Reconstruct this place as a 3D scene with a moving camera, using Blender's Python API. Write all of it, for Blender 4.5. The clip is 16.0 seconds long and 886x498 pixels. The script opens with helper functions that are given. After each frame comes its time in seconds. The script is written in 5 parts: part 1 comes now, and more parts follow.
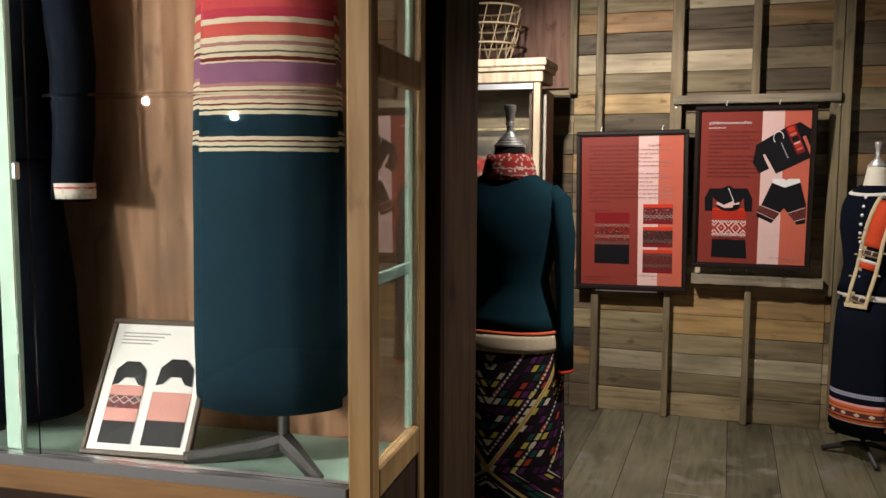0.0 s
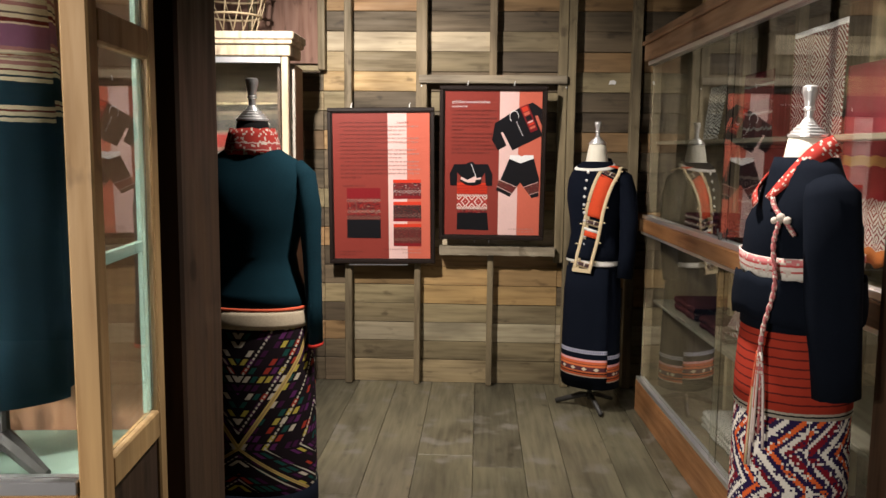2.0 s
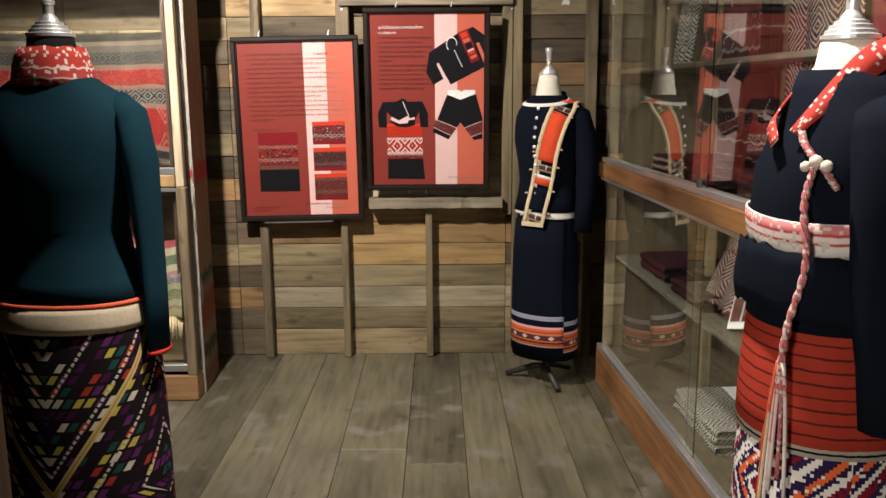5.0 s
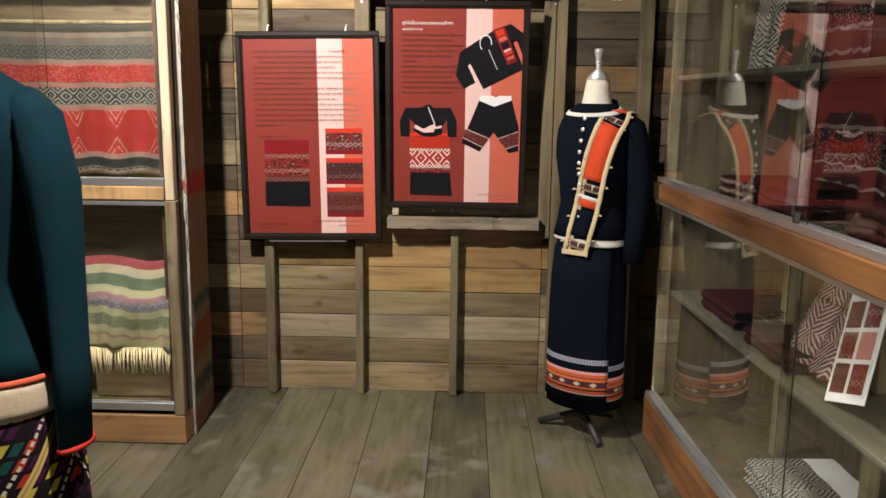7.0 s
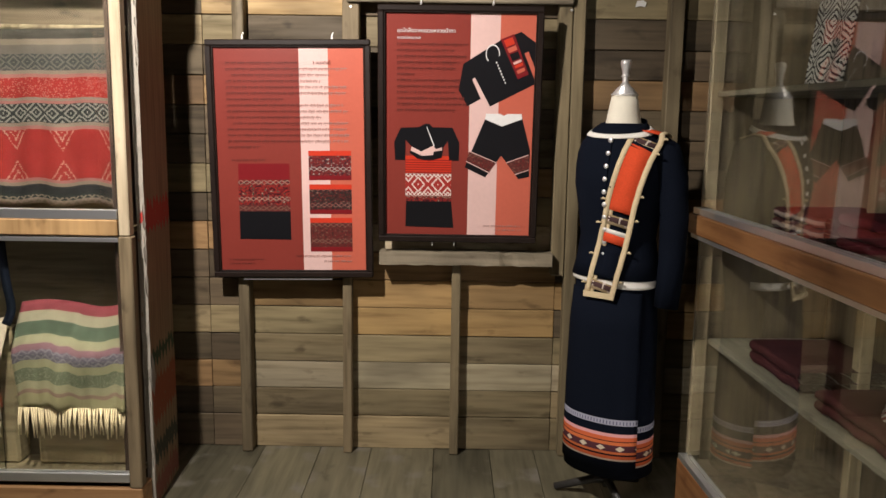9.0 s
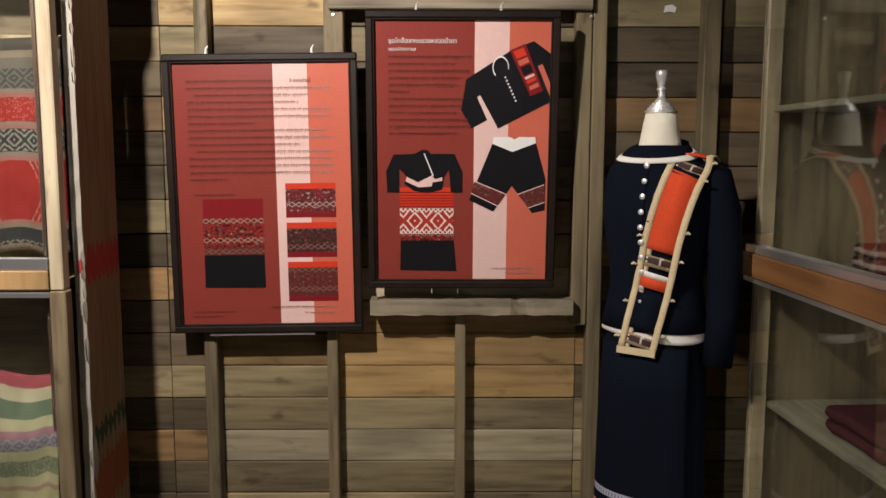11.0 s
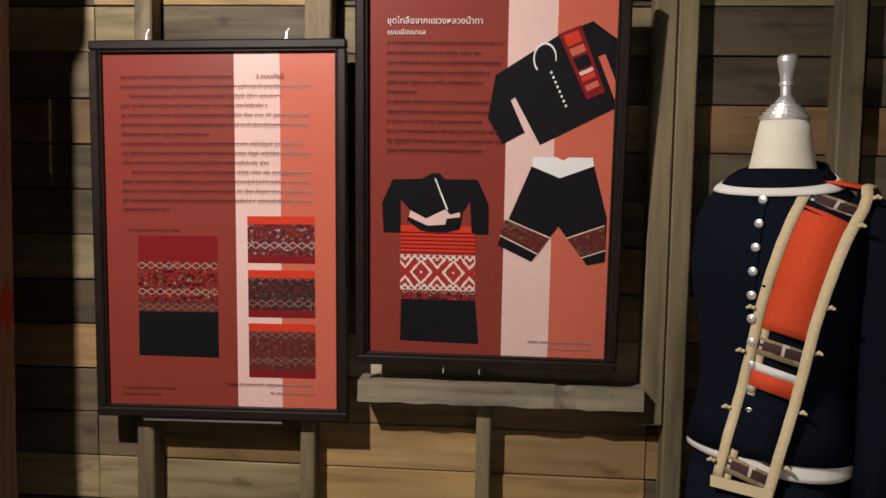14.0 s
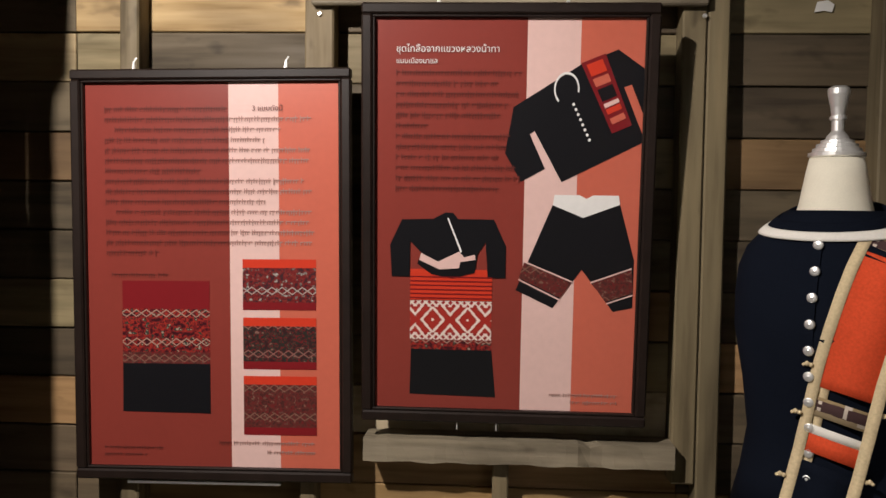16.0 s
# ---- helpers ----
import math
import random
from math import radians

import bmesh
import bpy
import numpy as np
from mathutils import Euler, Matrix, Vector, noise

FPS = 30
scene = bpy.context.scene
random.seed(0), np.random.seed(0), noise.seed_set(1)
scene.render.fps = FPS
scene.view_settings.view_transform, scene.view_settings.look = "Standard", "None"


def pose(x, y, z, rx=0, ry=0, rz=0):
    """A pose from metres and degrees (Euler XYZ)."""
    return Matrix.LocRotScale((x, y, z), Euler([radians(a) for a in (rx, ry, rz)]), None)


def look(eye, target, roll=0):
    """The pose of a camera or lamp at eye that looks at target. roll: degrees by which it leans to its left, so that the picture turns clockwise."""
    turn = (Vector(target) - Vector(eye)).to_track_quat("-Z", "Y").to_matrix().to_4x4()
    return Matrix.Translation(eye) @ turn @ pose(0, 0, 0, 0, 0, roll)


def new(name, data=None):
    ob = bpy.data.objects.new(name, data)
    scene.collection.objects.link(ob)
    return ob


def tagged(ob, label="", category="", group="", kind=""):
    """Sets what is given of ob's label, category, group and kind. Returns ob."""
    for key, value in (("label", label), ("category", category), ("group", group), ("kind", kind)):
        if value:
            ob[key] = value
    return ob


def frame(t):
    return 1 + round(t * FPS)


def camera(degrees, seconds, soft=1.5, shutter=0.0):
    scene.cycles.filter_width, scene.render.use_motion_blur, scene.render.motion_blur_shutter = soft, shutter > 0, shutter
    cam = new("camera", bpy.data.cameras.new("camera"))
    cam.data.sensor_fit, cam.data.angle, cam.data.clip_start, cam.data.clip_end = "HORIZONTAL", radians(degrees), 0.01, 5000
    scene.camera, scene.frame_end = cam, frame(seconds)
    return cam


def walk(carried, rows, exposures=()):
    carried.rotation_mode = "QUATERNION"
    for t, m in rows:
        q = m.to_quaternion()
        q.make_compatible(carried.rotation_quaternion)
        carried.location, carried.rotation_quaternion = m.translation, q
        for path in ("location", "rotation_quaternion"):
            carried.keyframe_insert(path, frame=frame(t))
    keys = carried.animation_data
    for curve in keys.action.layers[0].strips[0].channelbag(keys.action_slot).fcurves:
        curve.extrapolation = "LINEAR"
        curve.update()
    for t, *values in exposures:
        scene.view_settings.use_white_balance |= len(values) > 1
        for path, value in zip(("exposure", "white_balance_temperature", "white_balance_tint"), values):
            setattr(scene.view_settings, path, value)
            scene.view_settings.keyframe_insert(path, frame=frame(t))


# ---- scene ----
cam = camera(56.5, 16.0)
PATH = [
    (0, (1.162, -0.476, 1.502), (0.507, 1.404, 1.314), 0.3),
    (0.5, (1.149, -0.501, 1.502), (0.615, 1.416, 1.304), 0.2),
    (1, (1.164, -0.528, 1.501), (0.822, 1.432, 1.298), 0.6),
    (1.5, (1.184, -0.521, 1.504), (1.002, 1.46, 1.298), 0.9),
    (2, (1.205, -0.487, 1.497), (1.117, 1.497, 1.258), 0.6),
    (2.5, (1.253, -0.368, 1.477), (1.229, 1.605, 1.152), 0.1),
    (3, (1.316, -0.278, 1.465), (1.302, 1.69, 1.107), -0.4),
    (3.5, (1.341, -0.183, 1.466), (1.353, 1.784, 1.103), -0.6),
    (6, (1.326, 0.483, 1.449), (1.318, 2.447, 1.074), 0.1),
    (6.5, (1.359, 0.603, 1.451), (1.308, 2.567, 1.08), 0.7),
    (7, (1.327, 0.755, 1.45), (1.273, 2.722, 1.093), 0.7),
    (7.5, (1.28, 0.886, 1.459), (1.245, 2.859, 1.132), 0.6),
    (8, (1.234, 0.966, 1.459), (1.229, 2.941, 1.146), 0.6),
    (8.5, (1.246, 1.109, 1.457), (1.23, 3.083, 1.139), 0.9),
    (11, (1.183, 1.751, 1.422), (1.203, 3.736, 1.186), 0.1),
    (11.5, (1.214, 1.921, 1.431), (1.216, 3.911, 1.229), -0.0),
    (12, (1.272, 2.042, 1.397), (1.226, 4.034, 1.222), 0.2),
    (12.5, (1.28, 2.183, 1.401), (1.215, 4.173, 1.219), 0.4),
    (13, (1.254, 2.323, 1.404), (1.184, 4.314, 1.22), 0.6),
    (13.5, (1.268, 2.436, 1.397), (1.173, 4.425, 1.215), 0.5),
    (14, (1.326, 2.572, 1.389), (1.17, 4.561, 1.243), 1.1),
    (14.5, (1.335, 2.65, 1.407), (1.142, 4.64, 1.333), 1.8),
    (15, (1.238, 2.698, 1.412), (1.106, 4.694, 1.396), 1.8),
    (15.5, (1.215, 2.717, 1.418), (1.111, 4.714, 1.372), 1.1),
    (16, (1.242, 2.727, 1.424), (1.128, 4.722, 1.338), 0.9),
]
walk(cam, [(t, look(eye, target, roll)) for t, eye, target, roll in PATH],
     [(0, -0.62), (1.5, -0.36), (2.5, 0.06), (3.5, 0.0), (6, -0.04), (8.5, -0.22), (11, -0.50), (12.5, -0.62), (16, -0.62)])

# ---- light ----
world = bpy.data.worlds.new("world")
scene.world = world
world.use_nodes = True
world.node_tree.nodes["Background"].inputs[0].default_value = (0.8, 0.85, 1.0, 1)
world.node_tree.nodes["Background"].inputs[1].default_value = 0.002


def lamp(name, eye, target, watts, colour, size, degrees=110, blend=0.6):
    d = bpy.data.lights.new(name, "SPOT")
    d.energy, d.color, d.shadow_soft_size = watts, colour, size
    d.spot_size, d.spot_blend = radians(degrees), blend
    ob = new(name, d)
    ob.matrix_world = look(eye, target)
    return ob


WARM = (1.0, 0.915, 0.85)
lamp("spot_left", (0.19, 2.8, 2.62), (0.72, 4.6, 1.0), 420, WARM, 0.03, 100, 0.9)
lamp("spot_aisle", (1.42, 1.78, 2.8), (1.48, 1.88, 0.0), 335, WARM, 0.05, 94, 0.8)
lamp("spot_case", (-1.45, -1.9, 1.88), (-0.1, 1.0, 1.3), 320, WARM, 0.018, 62)
lamp("spot_case", (-1.0, -2.05, 1.80), (0.0, 1.0, 1.35), 210, WARM, 0.018, 62)


# ---- mesh helpers ----
def bm_box(bm, x0, x1, y0, y1, z0, z1, bevel=0.0, m=None):
    """Adds a box, bevelled if asked, to bm."""
    v = [bm.verts.new(p) for p in ((x0, y0, z0), (x1, y0, z0), (x1, y1, z0), (x0, y1, z0), (x0, y0, z1), (x1, y0, z1), (x1, y1, z1), (x0, y1, z1))]
    f = [bm.faces.new([v[i] for i in q]) for q in ((3, 2, 1, 0), (4, 5, 6, 7), (0, 1, 5, 4), (1, 2, 6, 5), (2, 3, 7, 6), (3, 0, 4, 7))]
    if bevel:
        es = list({e for q in f for e in q.edges})
        r = bmesh.ops.bevel(bm, geom=es, offset=bevel, segments=1, affect="EDGES")
        v = list({w for q in r["faces"] for w in q.verts} | {w for w in v if w.is_valid})
    if m is not None:
        bmesh.ops.transform(bm, matrix=m, verts=v)
    return v


def box(x0, x1, y0, y1, z0, z1, bevel=0.003):
    bm = bmesh.new()
    bm_box(bm, x0, x1, y0, y1, z0, z1, bevel)
    return bm


def mesh_of(name, bm, material, smooth=False):
    me = bpy.data.meshes.new(name)
    bm.normal_update()
    bm.to_mesh(me)
    bm.free()
    if material:
        me.materials.append(material)
    if smooth:
        for p in me.polygons:
            p.use_smooth = True
    return me


def part(name, bm, material, parent, label="", smooth=False):
    ob = new(name, mesh_of(name, bm, material, smooth))
    ob.parent = parent
    if label:
        ob["label"] = label
    return ob


def thing(name, m, label, category, group="", kind=""):
    ob = new(name)
    ob.empty_display_size = 0.1
    ob.matrix_world = m
    return tagged(ob, label, category, group, kind)


def solid(name, bm, material, label="", category="", group="", kind="", smooth=False, m=None):
    ob = new(name, mesh_of(name, bm, material, smooth))
    if m is not None:
        ob.matrix_world = m
    return tagged(ob, label, category, group, kind)


def loft(rings, closed=True, cap=True, uv=True, scale=1.0):
    """A skin through rings, each a list of points of one length. The UV runs round (metres) and along."""
    bm = bmesh.new()
    lay = bm.loops.layers.uv.new("UVMap")
    rows = [[bm.verts.new(p) for p in r] for r in rings]
    n = len(rings[0])
    us = [0.0]
    for k in range(n):
        mid = rings[len(rings) // 2]
        us.append(us[-1] + (Vector(mid[(k + 1) % n]) - Vector(mid[k])).length)
    vs = [0.0]
    for a, b in zip(rings, rings[1:]):
        vs.append(vs[-1] + sum((Vector(q) - Vector(p)).length for p, q in zip(a, b)) / n)
    for i in range(len(rows) - 1):
        for k in range(n if closed else n - 1):
            k2 = (k + 1) % n
            f = bm.faces.new((rows[i][k], rows[i][k2], rows[i + 1][k2], rows[i + 1][k]))
            for lp, (uu, vv) in zip(f.loops, ((us[k], vs[i]), (us[k + 1], vs[i]), (us[k + 1], vs[i + 1]), (us[k], vs[i + 1]))):
                lp[lay].uv = (uu, vv)
    if cap and closed:
        bm.faces.new(rows[0][::-1])
        bm.faces.new(rows[-1])
    bmesh.ops.recalc_face_normals(bm, faces=bm.faces)
    return bm


def oval(cx, cy, z, rx, ry, n=32, power=2.0, wob=0.0, seed=0):
    """A ring at height z; wob gives cloth folds."""
    out = []
    for k in range(n):
        a = 2 * math.pi * k / n
        c, s = math.cos(a), math.sin(a)
        q = (abs(c) ** power + abs(s) ** power) ** (-1 / power)
        f = 1 + wob * (math.sin(5 * a + seed) + 0.6 * math.sin(9 * a + 2 * seed) + 0.4 * math.sin(14 * a + 1.3 * seed))
        out.append((cx + rx * c * q * f, cy + ry * s * q * f, z))
    return out


def tube(points, radii, n=10, cap=True):
    """A tapered tube along points."""
    pts = [Vector(p) for p in points]
    rings = []
    for i, p in enumerate(pts):
        d = (pts[min(i + 1, len(pts) - 1)] - pts[max(i - 1, 0)]).normalized()
        u = d.cross(Vector((0, 1, 0.01))).normalized()
        if u.length < 0.5:
            u = d.cross(Vector((1, 0, 0))).normalized()
        w = d.cross(u)
        r = radii[i] if isinstance(radii, (list, tuple)) else radii
        rx, ry = r if isinstance(r, (list, tuple)) else (r, r)
        rings.append([p + u * rx * math.cos(2 * math.pi * k / n) + w * ry * math.sin(2 * math.pi * k / n) for k in range(n)])
    return loft(rings, cap=cap)


def join(*bms):
    """One bmesh out of several."""
    out = bmesh.new()
    for b in bms:
        me = bpy.data.meshes.new("tmp")
        b.to_mesh(me)
        b.free()
        out.from_mesh(me)
        bpy.data.meshes.remove(me)
    return out


def flat(points, thick=0.0):
    """A flat shape in the x-z plane that faces -y, of some thickness."""
    bm = bmesh.new()
    f = bm.faces.new([bm.verts.new((x, 0, z)) for x, z in points])
    f.normal_update()
    if f.normal.y > 0:
        f.normal_flip()
    if thick:
        r = bmesh.ops.extrude_face_region(bm, geom=[f])
        bmesh.ops.translate(bm, vec=(0, thick, 0), verts=[e for e in r["geom"] if isinstance(e, bmesh.types.BMVert)])
        bmesh.ops.recalc_face_normals(bm, faces=bm.faces)
    return bm


# ---- materials ----
def nodes(name):
    m = bpy.data.materials.new(name)
    m.use_nodes = True
    t = m.node_tree
    return m, t, t.nodes["Principled BSDF"]


def N(t, kind, **kw):
    n = t.nodes.new("ShaderNode" + kind)
    for k, v in kw.items():
        if k in ("operation", "blend_type", "data_type", "interpolation_type", "noise_dimensions", "feature", "wave_type", "bands_direction", "wave_profile"):
            if k == "operation":
                n.operation = v
            elif k == "blend_type":
                n.blend_type = v
            elif k == "data_type":
                n.data_type = v
            elif k == "feature":
                n.feature = v
            elif k == "noise_dimensions":
                n.noise_dimensions = v
        else:
            n.inputs[int(k[1:]) if k[1:].isdigit() else k].default_value = v
    return n


def ramp(t, fac, stops, constant=False):
    r = t.nodes.new("ShaderNodeValToRGB")
    r.color_ramp.interpolation = "CONSTANT" if constant else "LINEAR"
    e = r.color_ramp.elements
    while len(e) < len(stops):
        e.new(0.5)
    for el, (p, c) in zip(e, stops):
        el.position, el.color = p, (*c, 1)
    t.links.new(fac, r.inputs[0])
    return r.outputs[0]


def math_node(t, op, a, b=None, c=None):
    n = t.nodes.new("ShaderNodeMath")
    n.operation = op
    for i, v in enumerate((a, b, c)):
        if v is None:
            continue
        if isinstance(v, (int, float)):
            n.inputs[i].default_value = v
        else:
            t.links.new(v, n.inputs[i])
    return n.outputs[0]


def mix(t, fac, a, b, how="MIX"):
    n = t.nodes.new("ShaderNodeMix")
    n.data_type, n.blend_type = "RGBA", how
    for i, v in ((0, fac), (6, a), (7, b)):
        if isinstance(v, (int, float)):
            n.inputs[i].default_value = v
        elif isinstance(v, tuple):
            n.inputs[i].default_value = (*v, 1)
        else:
            t.links.new(v, n.inputs[i])
    return n.outputs[2]


def noise_of(t, scale, stretch=(1, 1, 1), detail=4.0, where="Object", rand=0.0):
    tc = t.nodes.new("ShaderNodeTexCoord")
    mp = t.nodes.new("ShaderNodeMapping")
    mp.inputs["Scale"].default_value = stretch
    t.links.new(tc.outputs[where], mp.inputs[0])
    nz = t.nodes.new("ShaderNodeTexNoise")
    nz.inputs["Scale"].default_value, nz.inputs["Detail"].default_value = scale, detail
    src = mp.outputs[0]
    if rand:
        oi = t.nodes.new("ShaderNodeObjectInfo")
        cx = t.nodes.new("ShaderNodeCombineXYZ")
        for i, k in enumerate((37.0, 91.0, 53.0)):
            t.links.new(math_node(t, "MULTIPLY", oi.outputs["Random"], k), cx.inputs[i])
        ad = t.nodes.new("ShaderNodeVectorMath")
        t.links.new(src, ad.inputs[0])
        t.links.new(cx.outputs[0], ad.inputs[1])
        src = ad.outputs[0]
    t.links.new(src, nz.inputs["Vector"])
    return nz.outputs[0]


def bump(t, bs, height, strength=0.3, distance=0.002):
    b = t.nodes.new("ShaderNodeBump")
    b.inputs["Strength"].default_value, b.inputs["Distance"].default_value = strength, distance
    t.links.new(height, b.inputs["Height"])
    t.links.new(b.outputs[0], bs.inputs["Normal"])


def wood(name, dark, light, along="x", rough=0.6, vary=0.35, gloss=0.3, wear=None, relief=0.2):
    """Sawn wood: fine grain along one axis, broad stains, tone by piece."""
    m, t, bs = nodes(name)
    k = {"x": (1.0, 13, 13), "y": (13, 1.0, 13), "z": (13, 13, 1.0)}[along]
    grain = noise_of(t, 3.0, k, 6.0, rand=1)
    broad = noise_of(t, 2.3, tuple(0.8 if a < 2 else 2.5 for a in k), 3.0, rand=1)
    c = ramp(t, grain, [(0.22, dark), (0.5, tuple(0.35 * a + 0.65 * b for a, b in zip(dark, light))), (0.78, light)])
    c = mix(t, 0.8, c, ramp(t, broad, [(0.28, (0.45, 0.43, 0.42)), (0.48, (0.9, 0.88, 0.86)), (0.68, (1.12, 1.08, 1.02))]), "MULTIPLY")
    spots = noise_of(t, 14.0, tuple(0.5 if a < 2 else 1.0 for a in k), 3.0, rand=1)
    c = mix(t, 0.75, c, ramp(t, spots, [(0.26, (0.35, 0.33, 0.32)), (0.38, (1, 1, 1))]), "MULTIPLY")
    oi = t.nodes.new("ShaderNodeObjectInfo")
    c = mix(t, 1.0, c, ramp(t, oi.outputs["Random"], [(0, (1 - vary,) * 3), (0.5, (0.96, 0.985, 0.93)), (1, (1 + vary * 0.6, 1 + vary * 0.5, 1 + vary * 0.4))]), "MULTIPLY")
    if wear:
        c = mix(t, ramp(t, noise_of(t, 6.0, (1, 1, 1), 6.0, rand=1), [(0.56, (0, 0, 0)), (0.68, (1, 1, 1))]), c, wear)
    t.links.new(c, bs.inputs["Base Color"])
    t.links.new(ramp(t, grain, [(0.3, (rough + 0.15,) * 3), (0.7, (rough - 0.08,) * 3)]), bs.inputs["Roughness"])
    bs.inputs["Specular IOR Level"].default_value = gloss
    bump(t, bs, grain, relief, 0.003)
    return m


def plain(name, colour, rough=0.6, metal=0.0, tint=0.12, scale=30.0, gloss=0.5, relief=0.1):
    m, t, bs = nodes(name)
    nz = noise_of(t, scale, (1, 1, 1), 5.0)
    big = noise_of(t, scale / 9, (1, 1, 1), 3.0)
    lo, hi = tuple(c * (1 - tint) for c in colour), tuple(min(1, c * (1 + tint)) for c in colour)
    c = mix(t, 0.5, ramp(t, nz, [(0.3, lo), (0.7, hi)]), ramp(t, big, [(0.3, lo), (0.7, hi)]))
    t.links.new(c, bs.inputs["Base Color"])
    bs.inputs["Roughness"].default_value, bs.inputs["Metallic"].default_value = rough, metal
    bs.inputs["Specular IOR Level"].default_value = gloss
    if relief:
        bump(t, bs, nz, relief, 0.001)
    return m


def cloth_base(t, bs, colour_out, weave=900.0, rough=0.9):
    """Finishes a woven cloth: fine weave relief, no gloss."""
    t.links.new(colour_out, bs.inputs["Base Color"])
    bs.inputs["Roughness"].default_value = rough
    bs.inputs["Specular IOR Level"].default_value = 0.05
    bump(t, bs, noise_of(t, weave, (1, 1, 1), 2.0), 0.25, 0.001)


def cloth(name, colour, tint=0.2):
    m, t, bs = nodes(name)
    a = noise_of(t, 220, (1, 1, 1), 3.0)
    b = noise_of(t, 7, (1, 1, 1), 3.0)
    c = mix(t, 0.5, ramp(t, a, [(0.3, tuple(k * (1 - tint) for k in colour)), (0.7, tuple(k * (1 + tint) for k in colour))]),
            ramp(t, b, [(0.3, tuple(k * (1 - tint) for k in colour)), (0.7, tuple(k * (1 + tint) for k in colour))]))
    cloth_base(t, bs, c)
    return m


def uv_of(t):
    u = t.nodes.new("ShaderNodeUVMap")
    u.uv_map = "UVMap"
    s = t.nodes.new("ShaderNodeSeparateXYZ")
    t.links.new(u.outputs[0], s.inputs[0])
    return s.outputs[0], s.outputs[1]


def snap(t, v, step):
    return math_node(t, "SNAP", v, step)


def tri(t, v, period):
    """A triangle wave 0..1..0."""
    return math_node(t, "PINGPONG", math_node(t, "DIVIDE", v, period / 2), 1.0)


def white(t, a, b=None):
    n = t.nodes.new("ShaderNodeTexWhiteNoise")
    n.noise_dimensions = "2D"
    c = t.nodes.new("ShaderNodeCombineXYZ")
    t.links.new(a, c.inputs[0])
    if b is not None:
        t.links.new(b, c.inputs[1])
    t.links.new(c.outputs[0], n.inputs["Vector"])
    return n.outputs[0]


def stripes(t, v, length, bands, start=0.0):
    """Constant bands along v: (share of length, colour)."""
    total = sum(b for b, _ in bands)
    pos, stops = 0.0, []
    for b, c in bands[:32]:
        stops.append((pos / total, c))
        pos += b
    return ramp(t, math_node(t, "DIVIDE", math_node(t, "SUBTRACT", v, start), length), stops, True)


M = {}
M["board_grey"] = wood("board_grey", (0.14, 0.108, 0.060), (0.36, 0.292, 0.175))
M["board_pale"] = wood("board_pale", (0.27, 0.225, 0.15), (0.52, 0.45, 0.32))
M["board_brown"] = wood("board_brown", (0.16, 0.095, 0.045), (0.38, 0.24, 0.12))
M["board_dark"] = wood("board_dark", (0.055, 0.042, 0.028), (0.17, 0.13, 0.085))
M["board_yellow"] = wood("board_yellow", (0.30, 0.19, 0.085), (0.62, 0.44, 0.23))
M["board_orange"] = wood("board_orange", (0.24, 0.145, 0.062), (0.50, 0.33, 0.15))
M["stud"] = wood("stud_wood", (0.095, 0.072, 0.042), (0.26, 0.208, 0.130), "z", vary=0.2)
M["stud_x"] = wood("ledge_wood", (0.14, 0.115, 0.08), (0.40, 0.34, 0.25), "x", vary=0.1, relief=0.8)
M["floor"] = wood("floor_wood", (0.086, 0.079, 0.053), (0.150, 0.139, 0.094), "y", rough=0.36, vary=0.32, gloss=0.5, wear=(0.1672, 0.154, 0.125), relief=0.1)
M["case"] = wood("case_wood", (0.28, 0.16, 0.065), (0.50, 0.33, 0.16), "z", rough=0.5, vary=0.1)
M["case_x"] = wood("case_wood_rail", (0.25, 0.13, 0.06), (0.46, 0.27, 0.13), "x", rough=0.5, vary=0.1)
M["case_y"] = wood("case_wood_long", (0.20, 0.095, 0.04), (0.40, 0.22, 0.10), "y", rough=0.4, vary=0.1)
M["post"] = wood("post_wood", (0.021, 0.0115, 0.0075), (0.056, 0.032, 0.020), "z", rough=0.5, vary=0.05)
M["panel"] = wood("ply_panel", (0.24, 0.125, 0.065), (0.36, 0.20, 0.115), "z", rough=0.6, vary=0.05, relief=0.1)
M["panel_red"] = wood("red_brown_panel", (0.14, 0.075, 0.055), (0.24, 0.14, 0.105), "z", rough=0.7, vary=0.05, relief=0.15)
M["greypaint"] = wood("pale_case_wood", (0.30, 0.235, 0.16), (0.58, 0.49, 0.37), "z", rough=0.6, vary=0.1)
M["mint"] = plain("mint_paint", (0.36, 0.52, 0.43), 0.55)
M["aluminium"] = plain("aluminium", (0.78, 0.79, 0.80), 0.35, 0.9, 0.05)
M["chrome"] = plain("chrome", (0.93, 0.92, 0.90), 0.38, 0.75, 0.05, 12, relief=0.0)
M["iron"] = plain("black_iron", (0.03, 0.028, 0.026), 0.5)
M["frame"] = plain("dark_frame", (0.016, 0.010, 0.008), 0.42, tint=0.3, gloss=0.25)
M["cream"] = plain("cream_linen_body", (0.78, 0.73, 0.60), 0.8, tint=0.05, scale=300)
M["black_cap"] = cloth("black_jersey", (0.012, 0.012, 0.012))
M["navy"] = cloth("navy_cotton", (0.005, 0.007, 0.013))
M["teal"] = cloth("teal_cotton", (0.006, 0.024, 0.034))
M["indigo"] = cloth("indigo_black_cotton", (0.005, 0.007, 0.012))
M["deep_teal"] = cloth("deep_teal_cotton", (0.008, 0.028, 0.042))
M["white_cloth"] = cloth("white_cotton", (0.75, 0.72, 0.66), 0.06)
